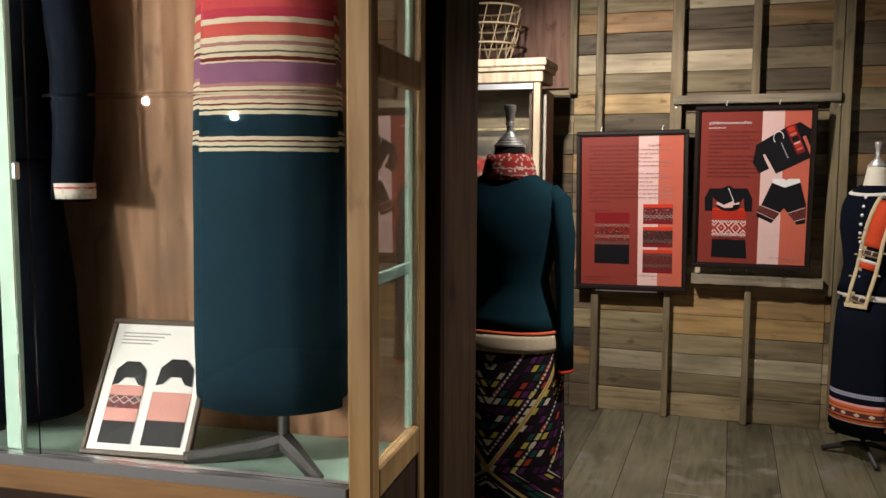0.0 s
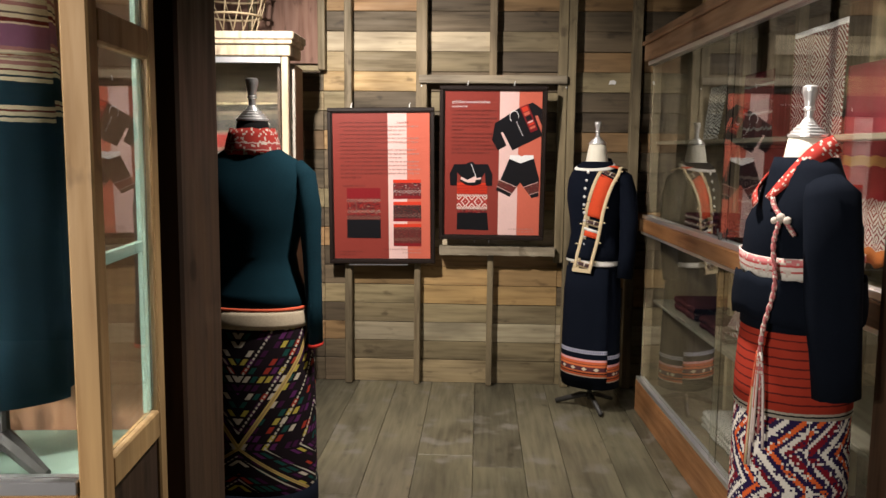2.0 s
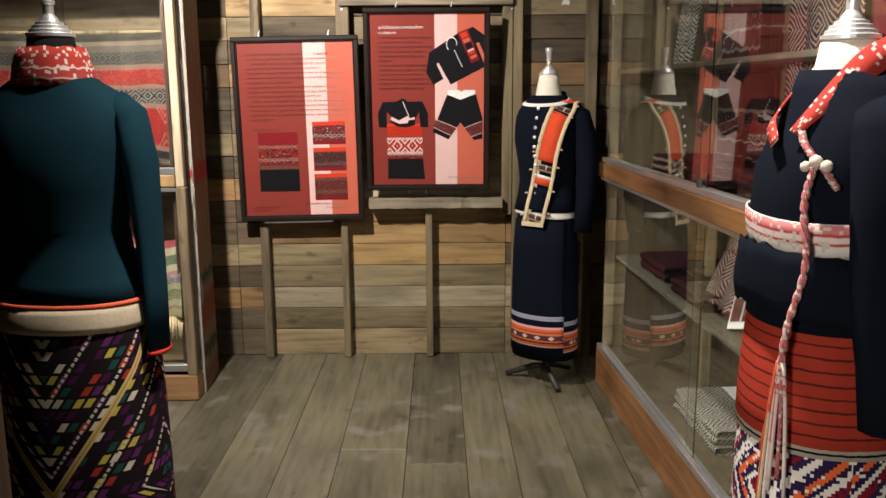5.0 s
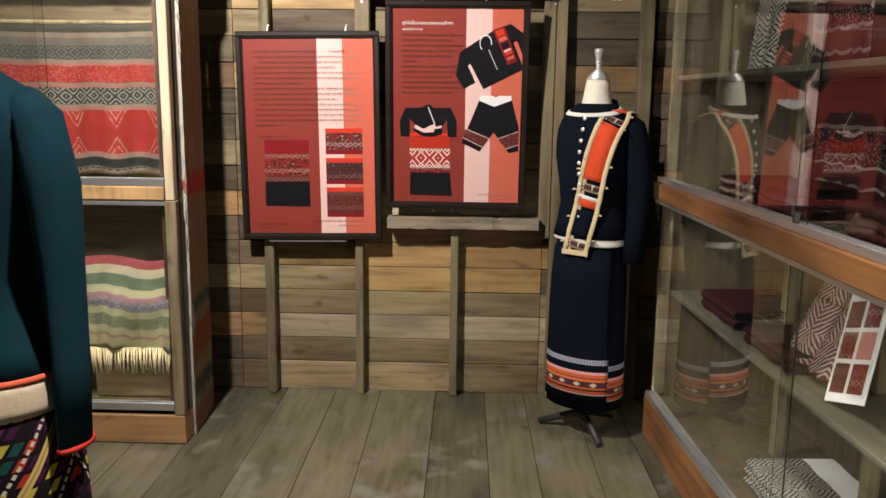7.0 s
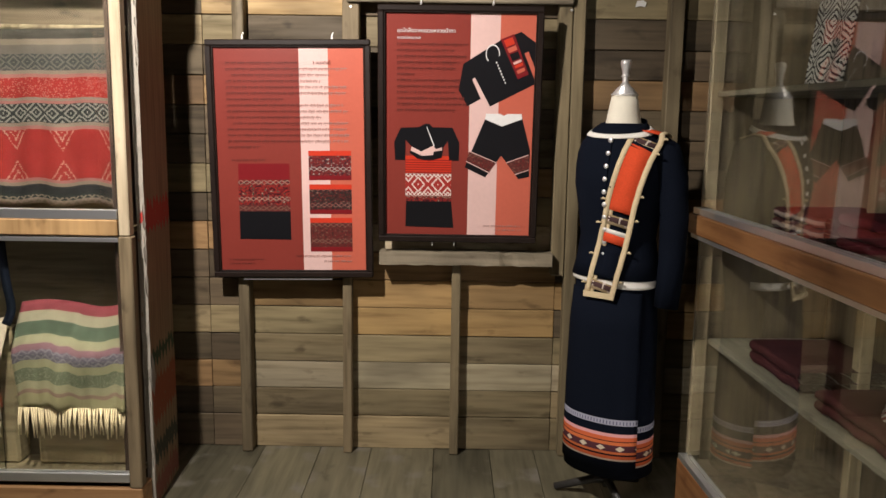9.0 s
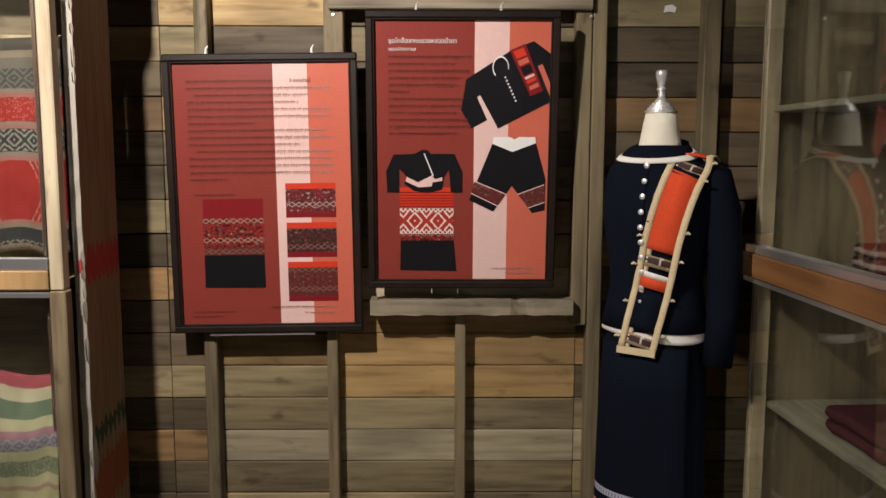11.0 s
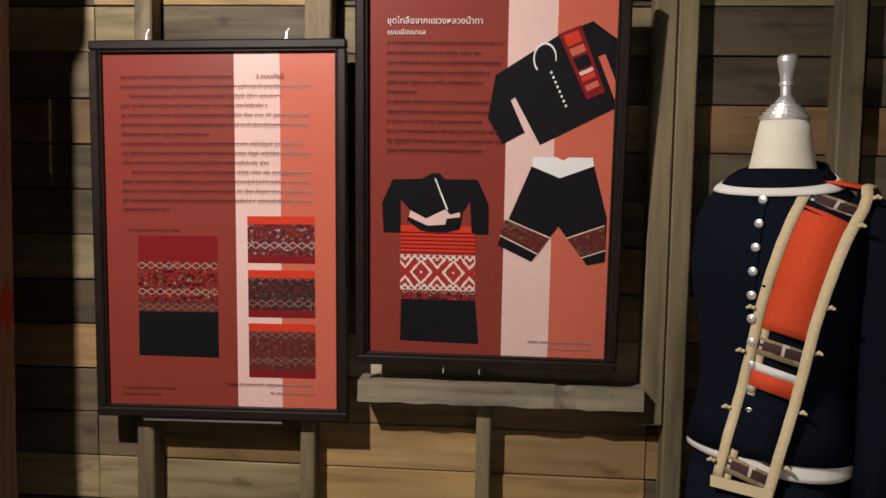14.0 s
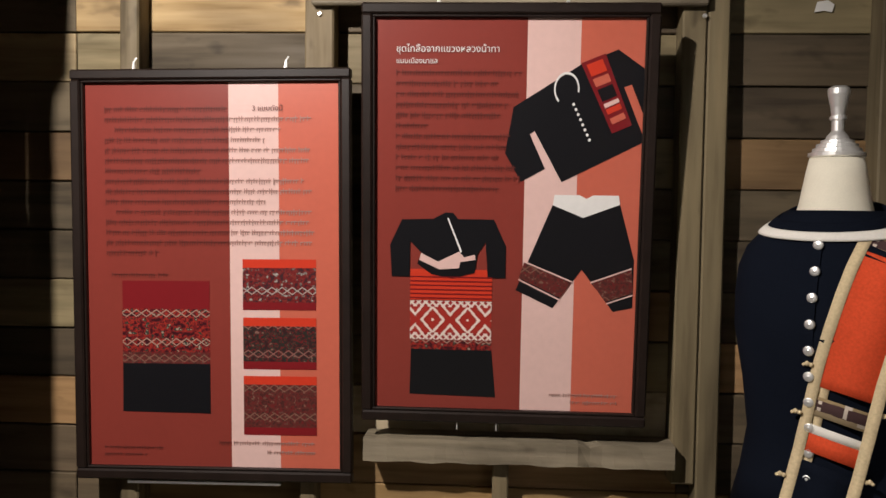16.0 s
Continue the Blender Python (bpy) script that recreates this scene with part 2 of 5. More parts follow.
M["beige_cloth"] = cloth("beige_band", (0.42, 0.35, 0.25))
M["cream_cloth"] = cloth("cream_strap", (0.62, 0.50, 0.31))
M["orange_red"] = cloth("orange_red_cloth", (0.62, 0.075, 0.028))
M["red"] = cloth("red_cloth", (0.42, 0.035, 0.025))
M["coral"] = cloth("coral_cord", (0.55, 0.10, 0.05))
# dark tone for unseen walls and ceiling, chosen to limit bounced light
M["ceiling"] = wood("unseen_dark_wood", (0.02, 0.014, 0.009), (0.055, 0.04, 0.027), "x")
M["black"] = plain("black_void", (0.008, 0.008, 0.008), 0.9)


def glass(name):
    m, t, bs = nodes(name)
    bs.inputs["Base Color"].default_value = (0.93, 0.97, 0.95, 1)
    bs.inputs["Roughness"].default_value = 0.0
    bs.inputs["IOR"].default_value = 1.38
    bs.inputs["Transmission Weight"].default_value = 1.0
    return m


M["glass"] = glass("clear_glass")


# ---- setting ----
WALL, STUD = 4.72, 4.655          # face of the boards, face of the studs
LEFT, RIGHT, BACK, TOP = -1.7, 3.3, -4.2, 3.0

floor_ob = solid("floor", box(LEFT, RIGHT, BACK, WALL + 0.1, -0.12, -0.03, 0), M["board_dark"], "worn grey-brown wooden plank floor of the room", "floor", kind="structure")
wall_n = solid("wall_north", box(LEFT, RIGHT, WALL + 0.035, WALL + 0.1, -0.03, TOP, 0), M["board_dark"], "wall of reclaimed horizontal boards behind upright studs", "wall", kind="structure")
# three walls and a ceiling out of view, added dark so little light bounces
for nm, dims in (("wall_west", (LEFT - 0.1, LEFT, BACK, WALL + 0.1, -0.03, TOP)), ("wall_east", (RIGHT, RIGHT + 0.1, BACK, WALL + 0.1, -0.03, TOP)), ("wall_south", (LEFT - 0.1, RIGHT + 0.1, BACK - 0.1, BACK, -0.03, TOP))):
    solid(nm, box(*dims, 0), M["ceiling"], "plain dark brown board wall, unseen, added to close the room", "wall", kind="structure")
solid("ceiling", box(LEFT - 0.1, RIGHT + 0.1, BACK - 0.1, WALL + 0.1, TOP, TOP + 0.1, 0), M["ceiling"], "dark brown board ceiling, unseen, added to close the room", "ceiling", kind="structure")

# upright studs, and the framed opening behind the second poster
for a, b, z0, z1 in ((-1.15, -1.10, 0, TOP), (-0.68, -0.63, 0, TOP), (-0.24, -0.19, 0, TOP), (0.192, 0.237, 1.98, TOP), (0.355, 0.401, 0, TOP), (0.800, 0.868, 0.80, TOP), (0.796, 0.834, 0, 0.80),
                     (1.250, 1.296, 1.93, TOP), (1.257, 1.295, 0, 0.84), (1.672, 1.727, 0.80, TOP), (1.730, 1.780, 0, TOP), (2.116, 2.174, 0, TOP), (2.58, 2.63, 0, TOP), (3.02, 3.07, 0, TOP)):
    solid("stud", box(a, b, STUD + random.uniform(-0.004, 0.004), WALL + 0.02, z0, z1, 0.004), M["stud"], "rough upright wooden wall stud", "stud", "wall studs", "structure")
solid("header_rail", box(0.818, 1.725, 4.632, 4.653, 1.902, 1.952, 0.004), M["stud_x"], "rough wooden header over a boarded opening", "rail", kind="structure")

solid("wall_panel", box(-0.9, 0.19, 4.690, 4.712, 2.02, TOP, 0.002), M["panel_red"], "smooth red-brown panel high on the board wall", "wall panel", kind="structure")


def rough_beam(x0, x1, y0, y1, z0, z1, seed):
    """A weathered, uneven beam along x."""
    bm = bmesh.new()
    r = random.Random(seed)
    n = 26
    rings = []
    for k in range(n + 1):
        x = x0 + (x1 - x0) * k / n
        d = [r.uniform(-0.002, 0.002) for _ in range(4)]
        notch = 0.010 if 0.70 < k / n < 0.76 else 0.0
        rings.append([(x, y0 + d[0] + notch, z0 + d[1]), (x, y1, z0 + d[1]), (x, y1, z1 + d[2]), (x, y0 + d[3], z1 + d[2] - notch)])
    return loft(rings)


solid("ledge", rough_beam(0.955, 1.672, 4.612, 4.70, 0.846, 0.900, 3), M["stud_x"], "weathered grey wooden ledge under the poster", "ledge", kind="structure")


# ---- glass cabinets ----
def pane(name, parent, x0, x1, y, z0, z1):
    ob = part(name, box(x0, x1, y, y + 0.005, z0, z1, 0), M["glass"], parent, "clear sliding glass pane")
    ob.visible_shadow = False
    return ob


def long_cabinet(m, length, label, splits):
    """A tall two-tier display cabinet with sliding panes; x runs along its front, y into it."""
    c = thing("display_cabinet", m, label, "cabinet", "cabinets along the aisle")
    D = 0.52
    part("plinth", box(0, length, 0.0, 0.03, 0, 0.185, 0.003), M["case_y2"], c, "orange-brown wooden plinth board")
    part("front_rail", box(0, length, -0.012, 0.05, 1.052, 1.122, 0.004), M["case_y2"], c, "varnished brown middle rail")
    part("top_beam", box(0, length, -0.02, 0.06, 1.995, 2.135, 0.005), M["case_top"], c, "varnished brown top beam")
    part("cornice_strip", box(0, length, -0.035, -0.021, 2.08, 2.10, 0.003), M["case_top"], c)
    for z in (0.186, 1.123, 1.972):
        part("sliding_track", box(0.012, length - 0.012, 0.0, 0.045, z, z + 0.022, 0.001), M["aluminium"], c, "aluminium sliding track")
    part("sliding_track", box(0.012, length - 0.012, -0.004, 0.035, 1.036, 1.051, 0.001), M["aluminium"], c, "aluminium sliding track")
    for x in (0.0, length - 0.045):
        part("upright", box(x, x + 0.045, 0.03, 0.075, 0.21, 1.99, 0.003), M["stud"], c)
    part("end_stile", box(length - 0.093, length, -0.030, -0.013, 0.186, 1.993, 0.003), M["stile"], c, "broad red-brown end stile")
    part("end_panel", box(0.002, 0.02, 0.08, D, 0.0, 2.12, 0.002), M["cab_in"], c, "brown wooden end panel")
    part("end_panel", box(length - 0.02, length - 0.002, 0.08, D, 0.0, 2.12, 0.002), M["cab_in"], c, "brown wooden end panel")
    part("back_panel", box(0.02, length - 0.02, D, D + 0.015, 0.0, 2.12, 0.001), M["cab_in"], c, "brown wooden back panel")
    part("top_panel", box(0.0, length, 0.06, D, 2.10, 2.12, 0.001), M["cab_in"], c)
    part("bottom_panel", box(0.02, length - 0.02, 0.05, D, 0.17, 0.185, 0.001), M["cab_in"], c)
    for z, d0 in ((0.66, 0.08), (1.085, 0.06), (1.555, 0.055)):
        part("shelf", box(0.022, length - 0.022, d0, D, z - 0.018, z, 0.002), M["cab_shelf"], c, "pale wooden shelf")
    for x in (0.62, 1.24, 1.86):
        if x < length - 0.2:
            part("inner_post", box(x, x + 0.04, 0.30, 0.34, 0.19, 2.09, 0.003), M["stud"], c)
    for z0, z1 in ((0.21, 1.035), (1.146, 1.971)):
        part("pane", box(0.03, splits, 0.022, 0.027, z0, z1, 0), M["glass"], c, "clear sliding glass pane").visible_shadow = False
        part("pane", box(splits - 0.05, length - 0.03, 0.010, 0.015, z0, z1, 0), M["glass"], c, "clear sliding glass pane").visible_shadow = False
    part("lock", join(box(splits - 0.03, splits - 0.012, -0.006, 0.009, 1.146, 1.175, 0.003), box(splits - 0.026, splits - 0.016, -0.012, -0.006, 1.165, 1.19, 0.002)), M["iron"], c, "small dark metal pane lock")
    return c


M["case_y2"] = wood("cabinet_front_wood", (0.17, 0.068, 0.026), (0.36, 0.175, 0.07), "x", rough=0.35, vary=0.08, gloss=0.5)
M["stile"] = wood("dark_stile_wood", (0.045, 0.022, 0.012), (0.105, 0.056, 0.032), "z", rough=0.4, vary=0.08, gloss=0.4)
M["case_top"] = wood("cabinet_top_wood", (0.20, 0.105, 0.055), (0.36, 0.21, 0.12), "x", rough=0.4, vary=0.08, gloss=0.5)
# inner wood and shelves darkened: the cabinet's inside shade is in their colour
M["cab_in"] = wood("cabinet_inner_wood_shaded", (0.060, 0.045, 0.027), (0.120, 0.092, 0.057), "z", rough=0.6, vary=0.1)
M["cab_shelf"] = wood("cabinet_shelf_wood_shaded", (0.085, 0.075, 0.053), (0.145, 0.130, 0.095), "x", rough=0.6, vary=0.1)

CAB = pose(2.125, 4.235, 0, 0, 0, -87.7)
long_cabinet(CAB, 2.75, "long brown wooden display cabinet with sliding glass fronts", 1.366)
long_cabinet(CAB @ pose(2.77, 0.0, 0), 2.4, "brown wooden display cabinet standing beside a longer one", 1.2)

# the cabinet of textiles at the far end, glass front
tc = thing("textile_cabinet", pose(0.16, 4.012, 0), "weathered pale wooden cabinet with glass front, full of textiles", "cabinet")
W1 = -1.02
part("plinth", box(W1, 0.0, 0.0, 0.025, 0.0, 0.125, 0.004), M["case_x"], tc, "brown wooden plinth board")
part("plinth", box(-0.025, 0.0, 0.026, 0.10, 0.0, 0.125, 0.004), M["case_x"], tc, "brown wooden plinth board")
for x, xr in ((W1, W1), (-0.045, -0.10)):
    part("front_post", box(x, x + 0.045, 0.0, 0.045, 0.126, 1.035, 0.004), M["stud"], tc)
    part("front_post", box(x + 0.004, x + 0.041, 0.0, 0.045, 1.036, 1.99, 0.004), M["greypaint"], tc, "pale worn front post")
    # rear posts in near-black wood, which puts this side's shade into the colour
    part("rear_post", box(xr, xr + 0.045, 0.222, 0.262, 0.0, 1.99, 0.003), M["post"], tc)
part("middle_rail", box(W1 + 0.046, -0.046, 0.0, 0.04, 1.036, 1.092, 0.004), M["case"], tc, "pale yellow wooden middle rail")
part("top_rail", box(W1 - 0.01, 0.012, -0.012, 0.262, 1.991, 2.05, 0.005), M["greypaint"], tc, "pale worn top rail")
part("cornice", box(W1 - 0.025, 0.025, -0.028, 0.277, 2.052, 2.075, 0.004), M["greypaint"], tc, "pale worn cornice")
part("cornice", box(W1 - 0.035, 0.035, -0.038, 0.287, 2.076, 2.118, 0.006), M["greypaint"], tc, "pale worn cornice")
for z in (0.145, 1.093, 1.955):
    part("sliding_track", box(W1 + 0.046, -0.046, 0.004, 0.04, z, z + 0.032, 0.001), M["aluminium"], tc, "pale aluminium sliding track")
part("sliding_track", box(W1 + 0.046, -0.046, 0.004, 0.04, 1.015, 1.030, 0.001), M["aluminium"], tc)
# right panel much darker than the left one: its unlit look is coloured in
part("side_panel", box(-0.075, -0.057, 0.046, 0.221, 0.126, 1.99, 0.002), M["post"], tc, "dark brown wooden side panel, shade in its colour")
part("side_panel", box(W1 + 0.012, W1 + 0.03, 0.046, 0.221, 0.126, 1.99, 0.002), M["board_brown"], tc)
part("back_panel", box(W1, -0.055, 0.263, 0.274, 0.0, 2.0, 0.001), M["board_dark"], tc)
part("shelf", box(W1 + 0.046, -0.046, 0.05, 0.261, 1.03, 1.05, 0.002), M["board_grey"], tc)
part("bottom_panel", box(W1 + 0.046, -0.046, 0.05, 0.261, 0.125, 0.14, 0.002), M["board_grey"], tc)
for z0, z1 in ((0.178, 1.014), (1.126, 1.954)):
    part("pane", box(W1 + 0.05, -0.5, 0.028, 0.033, z0, z1, 0), M["glass"], tc).visible_shadow = False
    part("pane", box(-0.53, -0.05, 0.016, 0.021, z0, z1, 0), M["glass"], tc).visible_shadow = False

# the showcase by the entrance
SHOW = pose(0.545, 0.897, 0, 0, 0, 5.0) @ Matrix.Diagonal((1.0, 1.0, 1.028, 1.0))
sc = thing("showcase", SHOW, "brown wooden showcase with glass front and mint-green inside", "showcase")
L2, D2 = -1.7, 0.37
part("corner_post", box(-0.048, 0.0, 0.0, 0.045, 0.0, 2.2, 0.004), M["case"], sc, "light brown corner post")
part("corner_post", box(-0.03, 0.0, D2 - 0.045, D2, 0.0, 2.2, 0.004), M["case"], sc, "light brown corner post")
part("corner_post", box(L2, L2 + 0.048, 0.0, 0.045, 0.0, 2.2, 0.004), M["case"], sc)
part("corner_post", box(L2, L2 + 0.048, D2 - 0.045, D2, 0.0, 2.2, 0.004), M["case"], sc)
part("bottom_rail", box(L2 + 0.05, -0.05, 0.0, 0.04, 0.80, 0.852, 0.004), M["case_x"], sc, "light brown bottom rail")
part("sliding_track", box(L2 + 0.05, -0.05, -0.004, 0.04, 0.853, 0.878, 0.002), M["aluminium"], sc, "aluminium sliding track")
part("base_panel", box(L2 + 0.05, -0.05, 0.01, 0.03, 0.0, 0.799, 0.002), M["post"], sc, "dark brown lower panel")
for z0, z1 in ((0.845, 0.905), (1.63, 1.69), (2.14, 2.2)):
    part("side_rail", box(-0.03, 0.0, 0.046, D2 - 0.046, z0, z1, 0.004), M["case"], sc)
part("base_panel", box(-0.02, -0.008, 0.046, D2 - 0.046, 0.0, 0.844, 0.002), M["post"], sc)
for z0, z1 in ((0.906, 1.629), (1.691, 2.139)):
    part("side_pane", box(-0.018, -0.013, 0.046, D2 - 0.046, z0, z1, 0), M["glass"], sc, "clear glass side pane").visible_shadow = False
    part("inner_stop", box(-0.03, -0.019, D2 - 0.075, D2 - 0.047, z0, z1, 0.002), M["mint"], sc, "mint-green inner strip")
part("inner_rail", box(-0.028, -0.018, 0.046, D2 - 0.076, 1.245, 1.268, 0.002), M["mint"], sc, "mint-green inner rail")
part("case_floor", box(L2 + 0.05, -0.035, 0.042, D2 - 0.01, 0.835, 0.85, 0.002), M["mint"], sc, "pale mint-green case floor")
part("back_panel", box(L2, -0.03, D2, D2 + 0.012, 0.0, 2.2, 0.001), M["panel"], sc, "brown plywood back panel")
part("roof", box(L2, 0.0, 0.0, D2, 2.201, 2.23, 0.002), M["case_x"], sc)
part("door_stile", box(-0.835, -0.793, 0.022, 0.040, 0.88, 2.13, 0.003), M["mint"], sc, "mint-green sliding door stile")
part("door_handle", box(-0.792, -0.780, 0.022, 0.036, 1.44, 1.475, 0.003), M["aluminium"], sc)
part("glass_shelf", box(L2 + 0.05, -0.05, 0.05, 0.12, 1.605, 1.611, 0), M["glass"], sc, "narrow clear glass shelf").visible_shadow = False
part("front_pane", box(L2 + 0.05, -0.74, 0.006, 0.011, 0.879, 2.14, 0), M["glass"], sc, "clear glass front pane").visible_shadow = False
part("front_pane", box(-0.79, -0.05, 0.014, 0.019, 0.879, 2.14, 0), M["glass"], sc, "clear glass front pane").visible_shadow = False

solid("post", box(0.225, 0.505, 1.415, 1.70, 0, TOP, 0.008), M["post"], "thick dark brown timber post of the house", "post", kind="structure")


# ---- costumes on stands ----
def mannequin(m, neck, label, cap="cream", foot=True, hem=0.2):
    """A headless dress form on an iron tripod, one plain mesh with three materials."""
    prof = [(0.90, 0.12, 0.09), (1.02, 0.105, 0.085), (1.2, 0.14, 0.105), (1.29, 0.145, 0.085), (1.345, 0.112, 0.076), (1.375, 0.084, 0.072), (1.41, 0.072, 0.066), (1.45, 0.062, 0.059), (1.50, 0.053, 0.052), (1.535, 0.046, 0.046)]
    body = loft([oval(0, 0, z, a, b, 24) for z, a, b in prof])
    capb = loft([oval(0, 0, z, r * 0.9, r * 0.9, 28) for z, r in ((1.536, 0.050), (1.538, 0.054), (1.544, 0.054), (1.546, 0.047), (1.552, 0.046), (1.554, 0.040), (1.560, 0.039), (1.562, 0.032), (1.567, 0.031), (1.569, 0.023), (1.575, 0.020), (1.584, 0.012),
                                                      (1.602, 0.012), (1.605, 0.016), (1.610, 0.016), (1.612, 0.013), (1.626, 0.015), (1.650, 0.021), (1.660, 0.021), (1.664, 0.015))])
    iron = [tube([(0, 0, 0.05), (0, 0, 0.90)], 0.014)]
    for a in (200, 320, 80):
        c, s = math.cos(radians(a)), math.sin(radians(a))
        iron.append(tube([(0, 0, 0.075), (0.05 * c, 0.05 * s, 0.072), (0.20 * c, 0.20 * s, 0.016)], [(0.016, 0.014), (0.017, 0.014), (0.014, 0.012)], 8))
    ob = new("mannequin")
    bm = bmesh.new()
    me = bpy.data.meshes.new("mannequin")
    groups = [body, capb] + iron
    for i, g in enumerate(groups):
        for f in g.faces:
            f.material_index = 0 if i == 0 else 1 if i == 1 else 2
            f.smooth = i != 1
        tmp = bpy.data.meshes.new("t")
        g.to_mesh(tmp)
        g.free()
        bm.from_mesh(tmp)
        bpy.data.meshes.remove(tmp)
    bm.to_mesh(me)
    bm.free()
    for k in (cap, "chrome", "iron"):
        me.materials.append(M[k])
    bpy.data.objects.remove(ob)
    ob = new("mannequin", me)
    ob.matrix_world = m
    return tagged(ob, label, "mannequin", "mannequins")


def ring_set(prof, n=40, wob=0.0, power=2.2, cy=0.0):
    return loft([oval(0, cy, z, a, b, n, power, wob * min(1.0, k / 3), 1 + 0.15 * k) for k, (z, a, b) in enumerate(prof)], cap=False)


def shell(bm, t=0.004):
    """Gives a skin some thickness inward."""
    bmesh.ops.solidify(bm, geom=bm.faces[:], thickness=t)
    return bm


def sleeve(side, pts, radii):
    p = [(side * a, b, c) for a, b, c in pts]
    bm = tube(p, radii, 18, cap=True)
    rng2 = random.Random(3)
    for v in bm.verts:
        v.co += Vector((rng2.uniform(-1, 1), rng2.uniform(-1, 1), 0)) * 0.003
    return bm


def jacket(m, name, label, material, prof, arms, trim=None):
    j = thing(name, m, label, "jacket", "costumes")
    part("body", shell(ring_set(prof, wob=0.006)), material, j, smooth=True)
    for s, (pts, radii) in zip((-1, 1), arms):
        part("sleeve", sleeve(s, pts, radii), material, j, smooth=True)
    return j


def skirt(m, label, prof, material, wob=0.012):
    return solid("skirt", shell(ring_set(prof, 56, wob), 0.003), material, label, "skirt", "costumes", smooth=True, m=m)


TORSO = [(0.885, 0.168, 0.125), (0.95, 0.152, 0.115), (1.03, 0.140, 0.108), (1.12, 0.150, 0.118), (1.22, 0.168, 0.130), (1.285, 0.170, 0.120), (1.335, 0.166, 0.108), (1.372, 0.152, 0.097), (1.400, 0.126, 0.088), (1.424, 0.098, 0.081), (1.440, 0.080, 0.074)]
ARM = ([(0.140, 0.0, 1.378), (0.172, 0.0, 1.350), (0.194, 0.012, 1.25), (0.204, 0.018, 1.10), (0.208, 0.008, 0.95), (0.204, -0.01, 0.79)], [(0.03, 0.035), (0.048, 0.058), (0.052, 0.058), (0.050, 0.052), (0.046, 0.048), (0.042, 0.044)])


def lattice_cloth(name):
    """Dark weave with a big crossing of yellow lines, thin white rows and small coloured blocks."""
    m, t, bs = nodes(name)
    u, v = uv_of(t)
    du = math_node(t, "PINGPONG", math_node(t, "SUBTRACT", u, 0.262), 0.27)
    w = math_node(t, "SUBTRACT", v, 0.345)
    f = math_node(t, "MAXIMUM", math_node(t, "DIVIDE", w, 1.45), math_node(t, "DIVIDE", w, -0.68))
    s = math_node(t, "SUBTRACT", du, f)
    cell = white(t, snap(t, s, 0.022), snap(t, v, 0.026))
    blocks = ramp(t, cell, [(0, (0.012, 0.008, 0.010)), (0.40, (0.045, 0.010, 0.040)), (0.55, (0.30, 0.035, 0.02)), (0.66, (0.42, 0.34, 0.06)), (0.74, (0.012, 0.06, 0.05)), (0.84, (0.09, 0.02, 0.09)), (0.92, (0.52, 0.46, 0.36))], True)
    fx = math_node(t, "PINGPONG", s, 0.011)
    fy = math_node(t, "PINGPONG", v, 0.013)
    inside = math_node(t, "MULTIPLY", math_node(t, "GREATER_THAN", fx, 0.0035), math_node(t, "GREATER_THAN", fy, 0.0035))
    c = mix(t, inside, (0.012, 0.008, 0.010), blocks)
    rows = math_node(t, "LESS_THAN", math_node(t, "PINGPONG", math_node(t, "ADD", s, 0.032), 0.055), 0.0035)
    teeth = math_node(t, "GREATER_THAN", math_node(t, "PINGPONG", math_node(t, "ADD", v, math_node(t, "MULTIPLY", u, 0.6)), 0.008), 0.003)
    c = mix(t, math_node(t, "MULTIPLY", rows, teeth), c, (0.50, 0.46, 0.37))
    line = math_node(t, "LESS_THAN", math_node(t, "ABSOLUTE", s), 0.008)
    c = mix(t, line, c, (0.50, 0.36, 0.12))
    core = math_node(t, "LESS_THAN", math_node(t, "ABSOLUTE", s), 0.002)
    c = mix(t, core, c, (0.30, 0.20, 0.08))
    c = mix(t, math_node(t, "LESS_THAN", v, 0.055), c, (0.008, 0.009, 0.014))
    cloth_base(t, bs, c)
    return m


def zigzag_cloth(name, px=0.0058):
    """Stepped zigzags in white, orange and indigo."""
    m, t, bs = nodes(name)
    u, v = uv_of(t)
    us, vs = snap(t, u, px), snap(t, v, px)
    ph = math_node(t, "ADD", us, math_node(t, "MULTIPLY", tri(t, vs, 0.20), 0.10))
    band = math_node(t, "FRACT", math_node(t, "DIVIDE", ph, 0.125))
    c = ramp(t, band, [(0, (0.74, 0.70, 0.62)), (0.16, (0.022, 0.014, 0.055)), (0.32, (0.66, 0.12, 0.03)), (0.46, (0.022, 0.014, 0.055)), (0.58, (0.70, 0.66, 0.58)), (0.68, (0.19, 0.012, 0.02)), (0.86, (0.03, 0.02, 0.06))], True)
    rnd = white(t, us, vs)
    c = mix(t, math_node(t, "GREATER_THAN", rnd, 0.86), c, (0.70, 0.66, 0.58))
    c = mix(t, math_node(t, "LESS_THAN", rnd, 0.10), c, (0.03, 0.015, 0.05))
    c = mix(t, math_node(t, "LESS_THAN", v, 0.16), c, stripes(t, v, 0.16, [(0.055, (0.010, 0.012, 0.020)), (0.012, (0.6, 0.33, 0.06)), (0.02, (0.02, 0.02, 0.05)), (0.03, (0.55, 0.27, 0.05)), (0.043, (0.10, 0.02, 0.05))]))
    cloth_base(t, bs, c)
    return m


